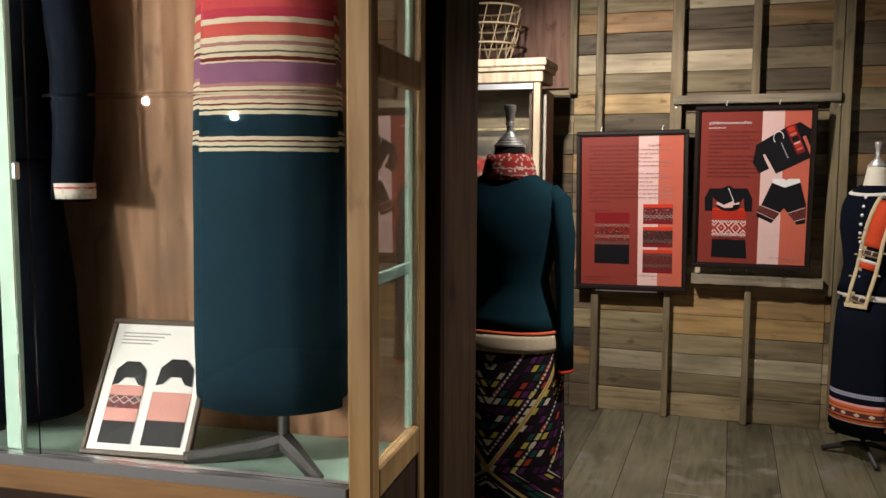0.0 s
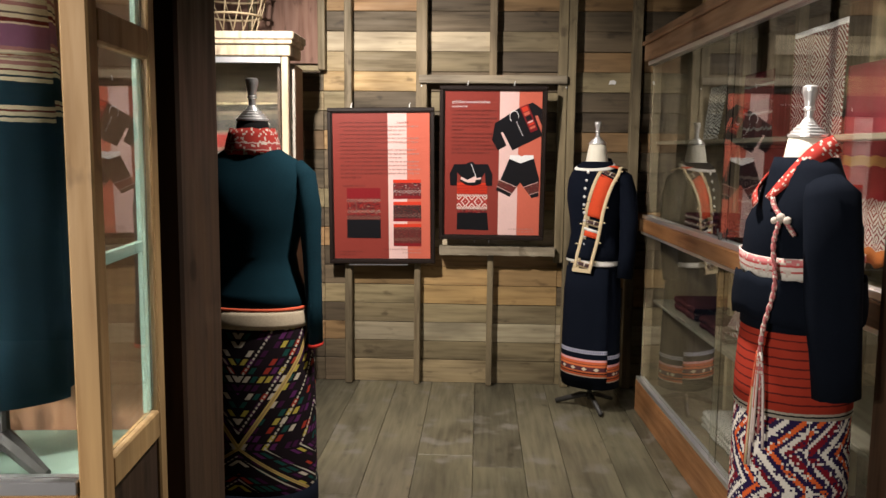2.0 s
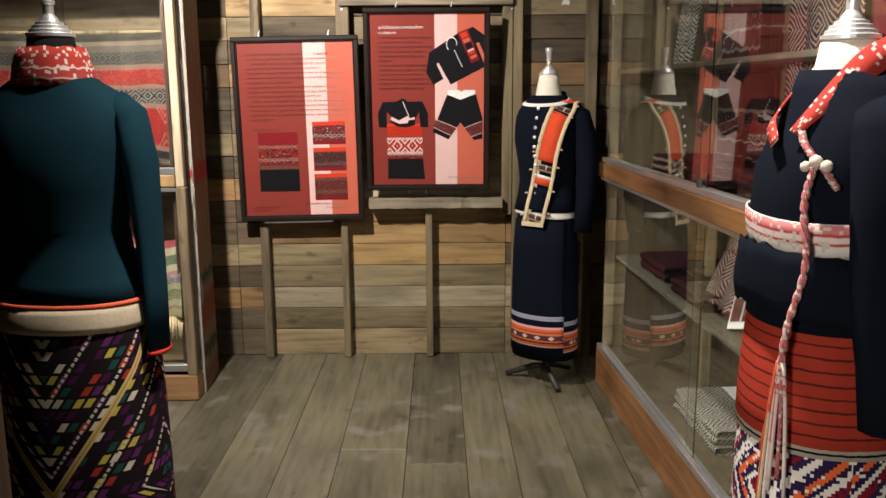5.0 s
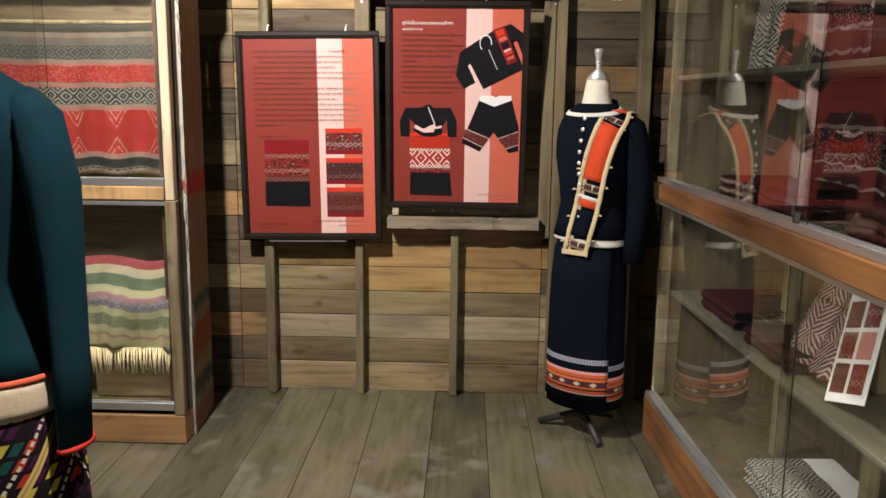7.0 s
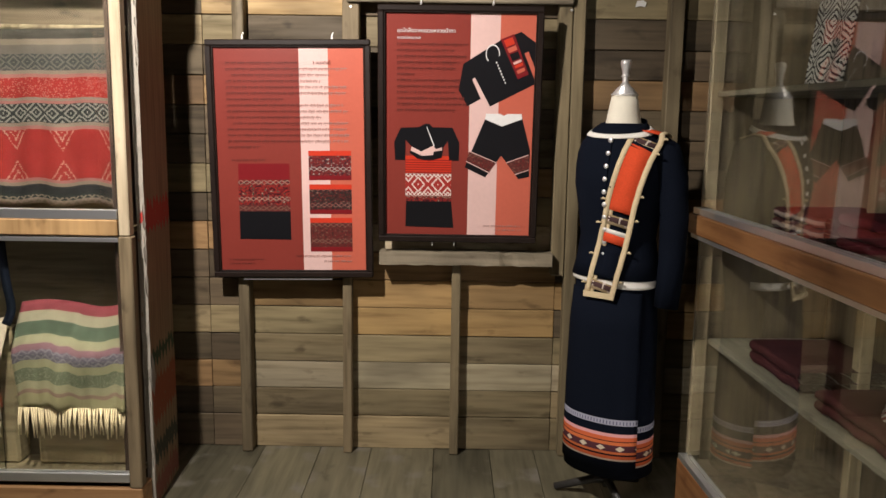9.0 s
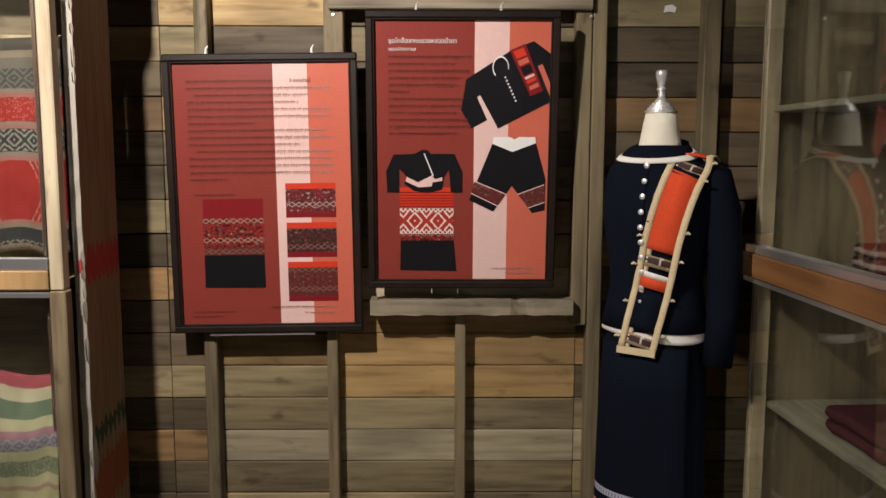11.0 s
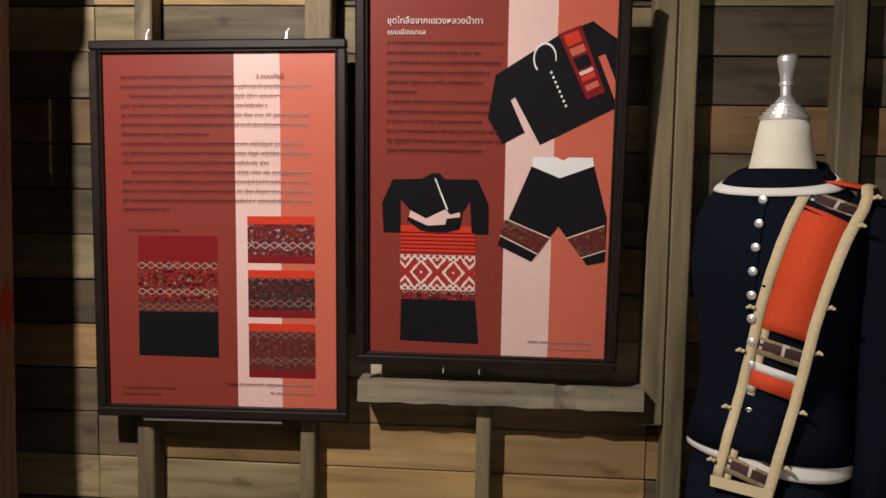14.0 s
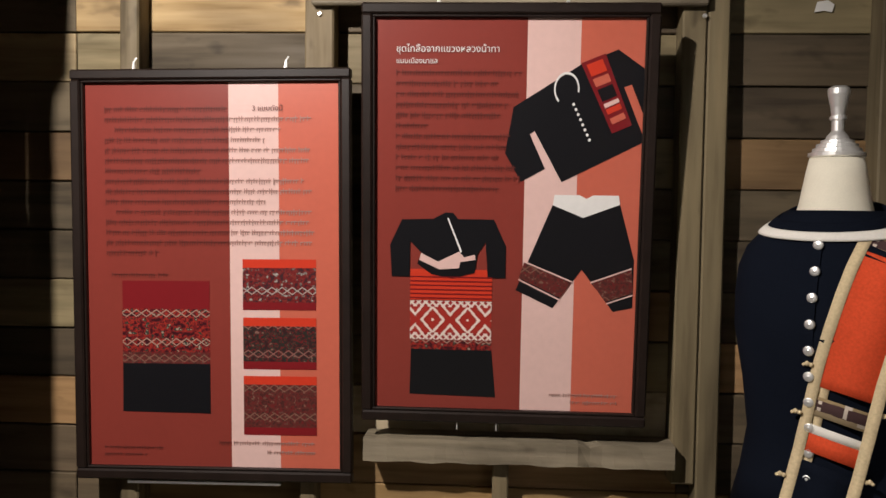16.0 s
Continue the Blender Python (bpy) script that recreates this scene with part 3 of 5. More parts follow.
def band_cloth(name, length, bands, speck=0.0, jitter=0.004):
    """Woven bands along v, with a scatter of pale figure threads in them."""
    m, t, bs = nodes(name)
    u, v = uv_of(t)
    j = math_node(t, "MULTIPLY", math_node(t, "SUBTRACT", noise_of(t, 60, (1, 1, 1), 2.0), 0.5), jitter)
    c = stripes(t, math_node(t, "ADD", v, j), length, bands)
    if speck:
        r = white(t, snap(t, u, 0.006), snap(t, v, 0.006))
        c = mix(t, math_node(t, "GREATER_THAN", r, 1 - speck), c, (0.60, 0.52, 0.44))
    worn = noise_of(t, 9, (1, 1, 1), 3.0)
    c = mix(t, 0.6, c, ramp(t, worn, [(0.3, (0.7, 0.7, 0.7)), (0.7, (1.05, 1.05, 1.05))]), "MULTIPLY")
    cloth_base(t, bs, c)
    return m


K = (0.005, 0.007, 0.013)


def navy_hem_cloth():
    m, t, bs = nodes("navy_hem_bands")
    u, v = uv_of(t)
    c = stripes(t, v, 0.8, [(0.042, K), (0.005, (0.62, 0.5, 0.4)), (0.014, (0.62, 0.13, 0.05)), (0.006, K), (0.010, (0.62, 0.16, 0.06)), (0.026, (0.10, 0.035, 0.045)), (0.010, (0.66, 0.17, 0.06)),
                            (0.005, K), (0.016, (0.60, 0.13, 0.05)), (0.010, (0.70, 0.34, 0.34)), (0.034, K), (0.020, (0.36, 0.36, 0.44)), (0.602, K)])
    # diamonds in the dark band and dots in the silver one
    dv = math_node(t, "ABSOLUTE", math_node(t, "SUBTRACT", v, 0.090))
    di = math_node(t, "ADD", math_node(t, "PINGPONG", u, 0.035), math_node(t, "MULTIPLY", dv, 1.6))
    inb = math_node(t, "MULTIPLY", math_node(t, "LESS_THAN", di, 0.017), math_node(t, "LESS_THAN", dv, 0.011))
    c = mix(t, inb, c, (0.70, 0.60, 0.46))
    dots = math_node(t, "MULTIPLY", math_node(t, "LESS_THAN", math_node(t, "PINGPONG", u, 0.006), 0.002), math_node(t, "LESS_THAN", math_node(t, "ABSOLUTE", math_node(t, "SUBTRACT", v, 0.188)), 0.006))
    c = mix(t, dots, c, (0.10, 0.10, 0.16))
    cloth_base(t, bs, c)
    return m


M["navy_hem"] = navy_hem_cloth()
M["lattice"] = lattice_cloth("lattice_weave")
M["zigzag"] = zigzag_cloth("zigzag_weave")
R1, R2 = (0.36, 0.040, 0.022), (0.10, 0.016, 0.014)
M["red_rows"] = band_cloth("red_striped_weave", 0.26, [(0.006, (0.45, 0.40, 0.32)), (0.004, K), (0.006, (0.45, 0.40, 0.32))] + [(0.017, R1), (0.0035, R2)] * 11)
M["belt"] = band_cloth("pink_white_belt", 0.062, [(0.022, (0.72, 0.68, 0.60)), (0.005, (0.50, 0.10, 0.09)), (0.010, (0.72, 0.62, 0.56)), (0.005, (0.5, 0.08, 0.08)), (0.014, (0.60, 0.20, 0.20)), (0.006, (0.7, 0.6, 0.55))], 0.22)
CR, TL, PK = (0.47, 0.41, 0.29), (0.008, 0.022, 0.032), (0.27, 0.13, 0.12)
M["showstripe"] = band_cloth("striped_tube_skirt", 0.90, [(0.510, TL), (0.006, CR), (0.004, TL), (0.006, CR), (0.004, R2), (0.006, CR), (0.045, TL), (0.005, CR), (0.004, TL), (0.006, CR), (0.006, R2), (0.006, CR), (0.006, PK), (0.006, CR), (0.006, (0.2, 0.06, 0.04)),
                          (0.006, CR), (0.008, PK), (0.036, (0.17, 0.075, 0.13)), (0.005, CR), (0.006, R2), (0.007, CR), (0.006, (0.08, 0.06, 0.05)), (0.008, CR), (0.008, PK), (0.010, CR), (0.026, (0.34, 0.06, 0.05)), (0.008, CR), (0.02, (0.30, 0.03, 0.05)), (0.116, (0.36, 0.05, 0.05))])
M["scarf"] = band_cloth("red_white_scarf", 0.05, [(0.012, (0.40, 0.045, 0.035)), (0.004, (0.6, 0.4, 0.35)), (0.018, (0.34, 0.05, 0.045)), (0.004, (0.6, 0.45, 0.4)), (0.012, (0.40, 0.045, 0.035))], 0.16)
M["braid"] = band_cloth("pink_white_braid", 0.02, [(0.01, (0.66, 0.60, 0.54)), (0.01, (0.45, 0.14, 0.14))], 0.3)


def interp(prof, z):
    """The half widths of a profile at height z."""
    for (z0, a0, b0), (z1, a1, b1) in zip(prof, prof[1:]):
        if z <= z1:
            k = max(0.0, (z - z0) / (z1 - z0))
            return a0 + (a1 - a0) * k, b0 + (b1 - b0) * k
    return prof[-1][1:]


def on_body(prof, x, z, out=0.004):
    """The place on a body's front at x and height z, and the way out of it."""
    a, b = interp(prof, z)
    k = max(-0.98, min(0.98, x / a))
    y = -b * (1 - abs(k) ** 2.2) ** (1 / 2.2)
    n = Vector((x / a ** 2, y / b ** 2, 0)).normalized()
    return Vector((x, y, z)) + n * out, n


def ribbon(centres, normals, h0, h1, thick=0.0025, wave=0.0):
    """A strip along centres, from h0 to h1 across."""
    rings = []
    for i, (p, n) in enumerate(zip(centres, normals)):
        d = (centres[min(i + 1, len(centres) - 1)] - centres[max(i - 1, 0)]).normalized()
        s = d.cross(n).normalized()
        o = n * (wave * math.sin(i * 1.7))
        rings.append([p + s * h0 + o, p + s * h1 + o, p + s * h1 + o + n * thick, p + s * h0 + o + n * thick])
    return loft(rings)


def smooth_path(keys, steps):
    """Catmull-Rom through keys."""
    ks = [Vector(k) for k in keys]
    ks = [2 * ks[0] - ks[1]] + ks + [2 * ks[-1] - ks[-2]]
    out = []
    for i in range(1, len(ks) - 2):
        for s in range(steps):
            u = s / steps
            a, b, c, d = ks[i - 1:i + 3]
            out.append(0.5 * ((2 * b) + (c - a) * u + (2 * a - 5 * b + 4 * c - d) * u * u + (3 * b - a - 3 * c + d) * u ** 3))
    return out + [ks[-2]]


def hoop(z0, z1, prof, grow, n=48, sag=0.0, lump=0.0, seed=0, tilt=0.0):
    """A band round a body between two heights."""
    r = random.Random(seed)
    rings = []
    for k in range(5):
        z = z0 + (z1 - z0) * k / 4
        g = grow * (0.75 + 0.25 * math.sin(math.pi * k / 4))
        ring = []
        for i in range(n):
            t = 2 * math.pi * i / n
            zz = z + tilt * math.sin(t) + sag * math.sin(2 * t + seed)
            a, b = interp(prof, zz)
            c, d = math.cos(t), math.sin(t)
            q = (abs(c) ** 2.2 + abs(d) ** 2.2) ** (-1 / 2.2)
            ring.append(((a + g) * c * q, (b + g) * d * q, zz + r.uniform(-lump, lump)))
        rings.append(ring)
    return shell(loft(rings, cap=False), 0.003)


ARM_BACK = ([(0.115, 0.01, 1.372), (0.132, 0.03, 1.335), (0.115, 0.09, 1.20), (0.105, 0.11, 1.08), (0.10, 0.11, 0.94), (0.10, 0.09, 0.82)], ARM[1])
# navy costume by the far wall
NV = pose(1.866, 4.265, 0, 0, 0, -38)
mannequin(NV, 0, "cream dress form with chrome cap on a black iron tripod")
jk = jacket(NV, "jacket", "navy cotton jacket with round silver buttons and white collar", M["navy"], TORSO, (ARM_BACK, ARM))
part("collar", hoop(1.408, 1.424, TORSO, 0.008, tilt=0.022), M["white_cloth"], jk, "white piped collar", True)
part("collar_band", hoop(1.422, 1.440, TORSO, 0.005, tilt=0.022), M["navy"], jk, "", True)
part("front_placket", ribbon(*zip(*[on_body(TORSO, -0.006, z, 0.002) for z in [0.89 + 0.0260 * k for k in range(20)]]), -0.004, 0.016, 0.002), M["navy"], jk)
for k in range(11):
    z = 1.380 - 0.0450 * k
    p, n = on_body(TORSO, 0.004, z, 0.005)
    b = loft([oval(0, 0, h, r, r, 14) for h, r in ((0, 0.0085), (0.003, 0.009), (0.005, 0.0065), (0.0042, 0.004), (0.0055, 0.002))])
    bmesh.ops.transform(b, matrix=Matrix.Translation(p) @ n.to_track_quat("Z", "Y").to_matrix().to_4x4(), verts=b.verts)
    part("button", b, M["chrome"], jk, "round silver button", True)
solid("undershirt", hoop(0.862, 0.90, TORSO, -0.004, sag=0.008), M["white_cloth"], "white cotton undershirt showing below the jacket hem", "undershirt", "costumes", smooth=True, m=NV)
NSK = [(0.145, 0.170, 0.140), (0.30, 0.169, 0.138), (0.5, 0.166, 0.134), (0.70, 0.162, 0.128), (0.84, 0.152, 0.115), (0.93, 0.135, 0.104)]
nsk = skirt(NV, "long navy wrap skirt with orange bands at the hem", NSK, M["navy_hem"])
wrap_rings = []
for z, a, b in [(0.175, 0.170, 0.140)] + NSK[1:5]:
    wrap_rings.append([q for q in oval(0, 0, z, a + 0.007, b + 0.007, 56, 2.2, 0.0)][33:52])
part("wrap_panel", shell(loft(wrap_rings, closed=False, cap=False), 0.003), M["navy_hem"], nsk, "overlapping front wrap panel", True)
# the sash: cream borders round coloured panels, with little knots along its edges
sash = thing("sash", NV, "cream-bordered orange sash with black panel worn over one shoulder", "sash")
keys = [on_body(TORSO, x, z, 0.008) for x, z in ((0.118, 1.385), (0.114, 1.365), (0.102, 1.32), (0.086, 1.25), (0.066, 1.165), (0.049, 1.08), (0.034, 1.00), (0.018, 0.91), (0.002, 0.826))]
cs = smooth_path([k[0] for k in keys], 5)
cs = [Vector((0.112, 0.045, 1.402)), Vector((0.116, 0.0, 1.416)), Vector((0.118, -0.045, 1.410))] + cs
ns = [Vector((0.2, 0.2, 0.95)), Vector((0.2, -0.15, 0.95)), Vector((0.2, -0.5, 0.8))] + [Vector((p.x * 1.5, -1, 0.25)).normalized() for p in cs[3:]]
HW = 0.060
for h0, h1 in ((-HW, -HW + 0.019), (HW - 0.019, HW)):
    part("border", ribbon(cs, ns, h0, h1, 0.005, 0.001), M["cream_cloth"], sash, "cream woven border", True)
back_cs = [p + Vector((0.020, 0.004, -0.012)) for p in cs]
part("back_strap", ribbon(back_cs[6:], ns[6:], HW - 0.012, HW + 0.006, 0.003), M["cream_cloth"], sash, "cream strap behind", True)


def sash_panel(z1, z0, mat, label=""):
    pick = [(p, n) for p, n in zip(cs, ns) if z0 - 0.01 <= p.z <= z1 + 0.01]
    if len(pick) > 1:
        part("panel", ribbon([p for p, _ in pick], [n for _, n in pick], -HW + 0.0185, HW - 0.0185, 0.003), M[mat], sash, label, True)


M["figured"] = band_cloth("figured_strip", 0.03, [(0.006, (0.30, 0.22, 0.12)), (0.02, (0.07, 0.04, 0.04)), (0.006, (0.36, 0.28, 0.17))], 0.10)
sash_panel(1.43, 1.400, "orange_red", "orange-red panel")
sash_panel(1.386, 1.372, "figured", "figured strip")
sash_panel(1.364, 1.360, "navy")
sash_panel(1.355, 1.135, "orange_red", "orange-red panel")
sash_panel(1.118, 1.112, "navy")
sash_panel(1.104, 1.078, "figured", "figured strip")
sash_panel(1.066, 1.056, "white_cloth")
sash_panel(1.045, 1.015, "orange_red", "orange-red panel")
sash_panel(1.005, 0.895, "navy", "black panel")
sash_panel(0.875, 0.852, "figured", "figured strip")
end_p, end_n = cs[-1], ns[-1]
part("end_border", ribbon([end_p + Vector((0, -0.002, 0.012)), end_p + Vector((0, -0.002, -0.010))], [end_n, end_n], -HW, HW, 0.006), M["cream_cloth"], sash, "cream woven end")
for k in (4, 12, 22, 27, 34, 40):
    for s in (-1, 1):
        if k < len(cs) and (s > 0 or k > 18):
            p = cs[k] + cs[k].cross(Vector((0, 0, 0))) + Vector((s * (HW + 0.004), -0.010 if s < 0 else 0.006, s * 0.006))
            b = bmesh.new()
            for o, r in (((0, 0, 0), 0.0045), ((s * 0.006, -0.002, 0.002), 0.005), ((s * 0.011, -0.003, 0.0), 0.0035)):
                bmesh.ops.create_icosphere(b, subdivisions=1, radius=r, matrix=Matrix.Translation(p + Vector(o)))
            part("knot", b, M["cream_cloth"], sash, "", True)

# green costume seen from behind
GR = pose(0.507, 2.03, 0, 0, 0, 172)
mannequin(GR @ Matrix.Diagonal((1.0, 1.0, 1.026, 1.0)), 0, "dress form with black neck and chrome cap on an iron tripod", "black_cap")
TORSO_G = [(1.015, 0.174, 0.130), (1.06, 0.158, 0.118), (1.12, 0.138, 0.106), (1.17, 0.130, 0.102), (1.25, 0.148, 0.118), (1.36, 0.170, 0.118), (1.415, 0.176, 0.100), (1.452, 0.156, 0.082), (1.480, 0.104, 0.072), (1.498, 0.076, 0.066)]
ARM_G = ([(0.138, 0.0, 1.442), (0.166, 0.0, 1.415), (0.179, -0.008, 1.31), (0.183, -0.012, 1.18), (0.190, -0.006, 1.03), (0.199, 0.008, 0.898)], [(0.028, 0.035), (0.034, 0.054), (0.030, 0.056), (0.025, 0.050), (0.021, 0.044), (0.019, 0.040)])
jg = jacket(GR, "jacket", "dark teal long-sleeved jacket with a red-edged hem", M["teal"], TORSO_G, (ARM_G, ARM_G))
part("hem_edging", hoop(1.012, 1.021, TORSO_G, 0.004), M["coral"], jg, "thin coral hem edging", True)
for s in (-1, 1):
    part("cuff", loft([oval(s * 0.199, 0.008, z, 0.021, 0.042, 20) for z in (0.892, 0.900)]), M["red"], jg, "dark red sleeve edge", True)
NECK_G = [(1.44, 0.094, 0.080), (1.49, 0.074, 0.068), (1.56, 0.056, 0.056)]
solid("scarf", hoop(1.476, 1.555, NECK_G, 0.012, lump=0.003), M["scarf"], "red and white patterned scarf folded round a neck", "scarf", "costumes", smooth=True, m=GR)
GSK = [(0.25, 0.186, 0.150), (0.49, 0.188, 0.152), (0.70, 0.186, 0.150), (0.87, 0.182, 0.142), (0.975, 0.174, 0.134), (1.016, 0.168, 0.128)]
sg = skirt(GR, "dark woven skirt with a lattice of yellow lines and coloured squares", GSK, M["lattice"], 0.006)
b = hoop(0.958, 1.012, GSK, 0.006)
part("waistband", b, M["beige_cloth"], sg, "plain beige waistband", True)

part("hem_band", hoop(0.246, 0.445, GSK, 0.005), M["indigo"], sg, "plain black hem band", True)

# black costume with the red collar
RD = pose(2.016, 1.62, 0.0, 0, 0, -93) @ Matrix.Diagonal((0.97, 0.97, 1.0, 1.0))
mannequin(RD, 0, "cream dress form with chrome cap on an iron tripod")
TORSO_R = [(1.065, 0.150, 0.138), (1.11, 0.147, 0.136), (1.17, 0.144, 0.132), (1.25, 0.156, 0.142), (1.32, 0.166, 0.136), (1.38, 0.164, 0.108), (1.42, 0.142, 0.094), (1.455, 0.106, 0.084), (1.488, 0.078, 0.076)]
ARM_R = ([(0.134, 0.0, 1.430), (0.160, 0.012, 1.398), (0.170, 0.020, 1.26), (0.172, 0.028, 1.14), (0.172, 0.040, 1.03), (0.170, 0.050, 0.922)], [(0.03, 0.045), (0.042, 0.066), (0.044, 0.070), (0.044, 0.067), (0.043, 0.061), (0.042, 0.056)])
jr = jacket(RD, "jacket", "black cotton jacket with red woven collar", M["indigo"], TORSO_R, (ARM_R, ARM_R))
for path in ([(0.0, 0.066, 1.520), (0.046, 0.050, 1.520), (0.066, 0.010, 1.502), (0.078, -0.032, 1.470), (0.084, -0.074, 1.430), (0.083, -0.114, 1.388)],
             [(0.0, 0.067, 1.520), (-0.046, 0.050, 1.520), (-0.064, 0.006, 1.498), (-0.050, -0.060, 1.450), (0.000, -0.120, 1.405), (0.060, -0.136, 1.370)]):
    path = smooth_path(path, 4)
    nr = [Vector((p.x, p.y, 0.04)).normalized() for p in path]
    bm = ribbon(path, nr, -0.026, 0.022, 0.006)
    bm.verts.ensure_lookup_table()
    for i in range(len(path)):
        k = 1 - 0.6 * max(0.0, (i - 9) / (len(path) - 10))
        for q in range(4):
            v = bm.verts[4 * i + q]
            v.co = path[i] + (v.co - path[i]) * k
    part("collar", bm, M["scarf"], jr, "red woven collar band", True)
solid("belt", hoop(1.195, 1.252, TORSO_R, 0.008, sag=0.004), M["belt"], "pink and white woven belt round a black jacket", "belt", "costumes", smooth=True, m=RD)
solid("waist_sash", hoop(1.085, 1.194, TORSO_R, 0.028, sag=0.01, lump=0.006, seed=4), M["indigo"], "bunched black cloth sash below the belt", "sash", smooth=True, m=RD)
RSK = [(0.27, 0.150, 0.146), (0.5, 0.150, 0.146), (0.7, 0.150, 0.145), (0.92, 0.147, 0.140), (1.00, 0.145, 0.136), (1.09, 0.140, 0.128)]
sr = skirt(RD, "woven skirt with white, orange and indigo zigzags", RSK, M["zigzag"], 0.006)
part("upper_panel", hoop(0.856, 1.088, RSK, 0.005), M["red_rows"], sr, "red striped upper panel", True)


def braid(pts, r):
    """Two strands wound round each other."""
    path = smooth_path(pts, 14)
    out = []
    for ph in (0, math.pi):
        q = []
        for i, p in enumerate(path):
            a = i * 0.95 + ph
            q.append(p + Vector((math.cos(a), math.sin(a), 0)) * r * 0.6)
        out.append(tube(q, r, 6))
    return out


cord = thing("braided_cord", RD, "pink and white braided cord with hanging tassels", "cord")
def hang(x, z, out=0.012):
    return on_body(TORSO_R, x, max(z, 1.07), out)[0] + Vector((0, 0, min(0.0, z - 1.07)))


for q in braid([hang(0.084, 1.390), hang(0.100, 1.372), hang(0.122, 1.352), hang(0.138, 1.336), hang(0.150, 1.306)], 0.0046):
    part("strand", q, M["braid"], cord, "", True)
for q in braid([hang(0.128, 1.344, 0.016), hang(0.124, 1.28, 0.020), hang(0.120, 1.18, 0.034), hang(0.112, 1.07, 0.036), hang(0.104, 0.94, 0.024)], 0.0044):
    part("strand", q, M["braid"], cord, "", True)
kb = bmesh.new()
for o, r in ((hang(0.128, 1.346, 0.016), 0.011), (hang(0.140, 1.340, 0.016), 0.010), (hang(0.118, 1.338, 0.016), 0.009)):
    bmesh.ops.create_icosphere(kb, subdivisions=2, radius=r, matrix=Matrix.Translation(o))
part("knot", kb, M["braid"], cord, "", True)
rt = random.Random(8)
for k in range(9):
    a, z1 = rt.uniform(-0.014, 0.014), rt.uniform(0.72, 0.86)
    pts = [hang(0.108 + a * 0.3, 1.02, 0.034), hang(0.104 + a, 0.93, 0.028), hang(0.098 + a * 1.8, z1, 0.022)]
    part("tassel", tube(smooth_path(pts, 4), 0.0035, 6), M[rt.choice(("braid", "coral", "cream_cloth", "belt"))], cord, "", True)

# striped costume and dark costume in the showcase
S1 = SHOW @ pose(-0.29, 0.185, 0.712)
s1k = solid("skirt", shell(ring_set([(0.285, 0.165, 0.125), (0.40, 0.166, 0.125), (0.6, 0.163, 0.122), (0.80, 0.160, 0.118), (1.0, 0.152, 0.11), (1.2, 0.142, 0.102), (1.34, 0.13, 0.09)], 90, 0.020), 0.003), M["showstripe"],
            "striped woven tube skirt with deep teal lower part in a showcase", "skirt", "costumes", smooth=True, m=S1)
over = []
for z, a, b in ((0.272, 0.172, 0.130), (0.40, 0.173, 0.130), (0.6, 0.170, 0.127), (0.80, 0.167, 0.123), (1.0, 0.159, 0.115), (1.2, 0.149, 0.107), (1.32, 0.138, 0.096)):
    over.append(oval(0, 0, z, a, b, 90, 2.2, 0.010, 2)[58:88])
part("front_fold", shell(loft(over, closed=False, cap=False), 0.003), M["showstripe"], s1k, "overlapping front fold", True)
solid("stand_foot", join(tube([(-0.20, -0.07, 0.006), (-0.05, -0.02, 0.030), (0, 0, 0.045)], [(0.018, 0.007), (0.022, 0.014), (0.02, 0.02)], 8), tube([(0.13, -0.11, 0.006), (0.04, -0.03, 0.030), (0, 0, 0.045)], [(0.018, 0.007), (0.022, 0.014), (0.02, 0.02)], 8),
             tube([(0, 0, 0.02), (0, 0, 1.2)], 0.013, 10)), M["iron"], "black iron display stand foot on the case floor", "stand", m=SHOW @ pose(-0.265, 0.185, 0.850))
S2 = SHOW @ pose(-1.02, 0.20, 0.60, 0, 0, 12)
j2 = jacket(S2, "jacket", "dark indigo jacket with pink cuffs inside a showcase", M["indigo"], TORSO, (ARM, ARM))
for s in (-1, 1):
    part("cuff", loft([oval(s * 0.214, -0.01, z, 0.046, 0.047, 20) for z in (0.795, 0.83)]), M["belt"], j2, "pink patterned cuff", True)
solid("skirt", shell(ring_set([(0.30, 0.20, 0.13), (0.6, 0.19, 0.125), (0.93, 0.15, 0.10)], 60, 0.02), 0.003), M["indigo"], "plain dark indigo skirt inside a showcase", "skirt", "costumes", smooth=True, m=S2)
solid("stand_foot", tube([(0, 0, 0.0), (0, 0, 0.6)], 0.013, 10), M["iron"], "thin black iron display stand pole", "stand", m=SHOW @ pose(-1.02, 0.20, 0.851))


# ---- posters ----
def gloss_print(name, colour, tint=0.05):
    m = plain(name, colour, 0.28, 0.0, tint, 60, 0.5, 0.0)
    return m


M["print_dark"] = gloss_print("print_dark_red", (0.235, 0.040, 0.030))
M["print_salmon"] = gloss_print("print_salmon", (0.56, 0.13, 0.082))
M["print_pale"] = gloss_print("print_pale_pink", (0.74, 0.50, 0.46))
M["print_text"] = gloss_print("print_text_dark", (0.15, 0.036, 0.030))
M["print_text_soft"] = gloss_print("print_text_soft", (0.42, 0.24, 0.21))
M["print_white"] = gloss_print("print_white", (0.80, 0.78, 0.76))
M["print_black"] = gloss_print("print_black", (0.008, 0.008, 0.010))
M["print_red"] = gloss_print("print_red", (0.60, 0.045, 0.02))
M["print_maroon"] = gloss_print("print_maroon", (0.20, 0.012, 0.016))


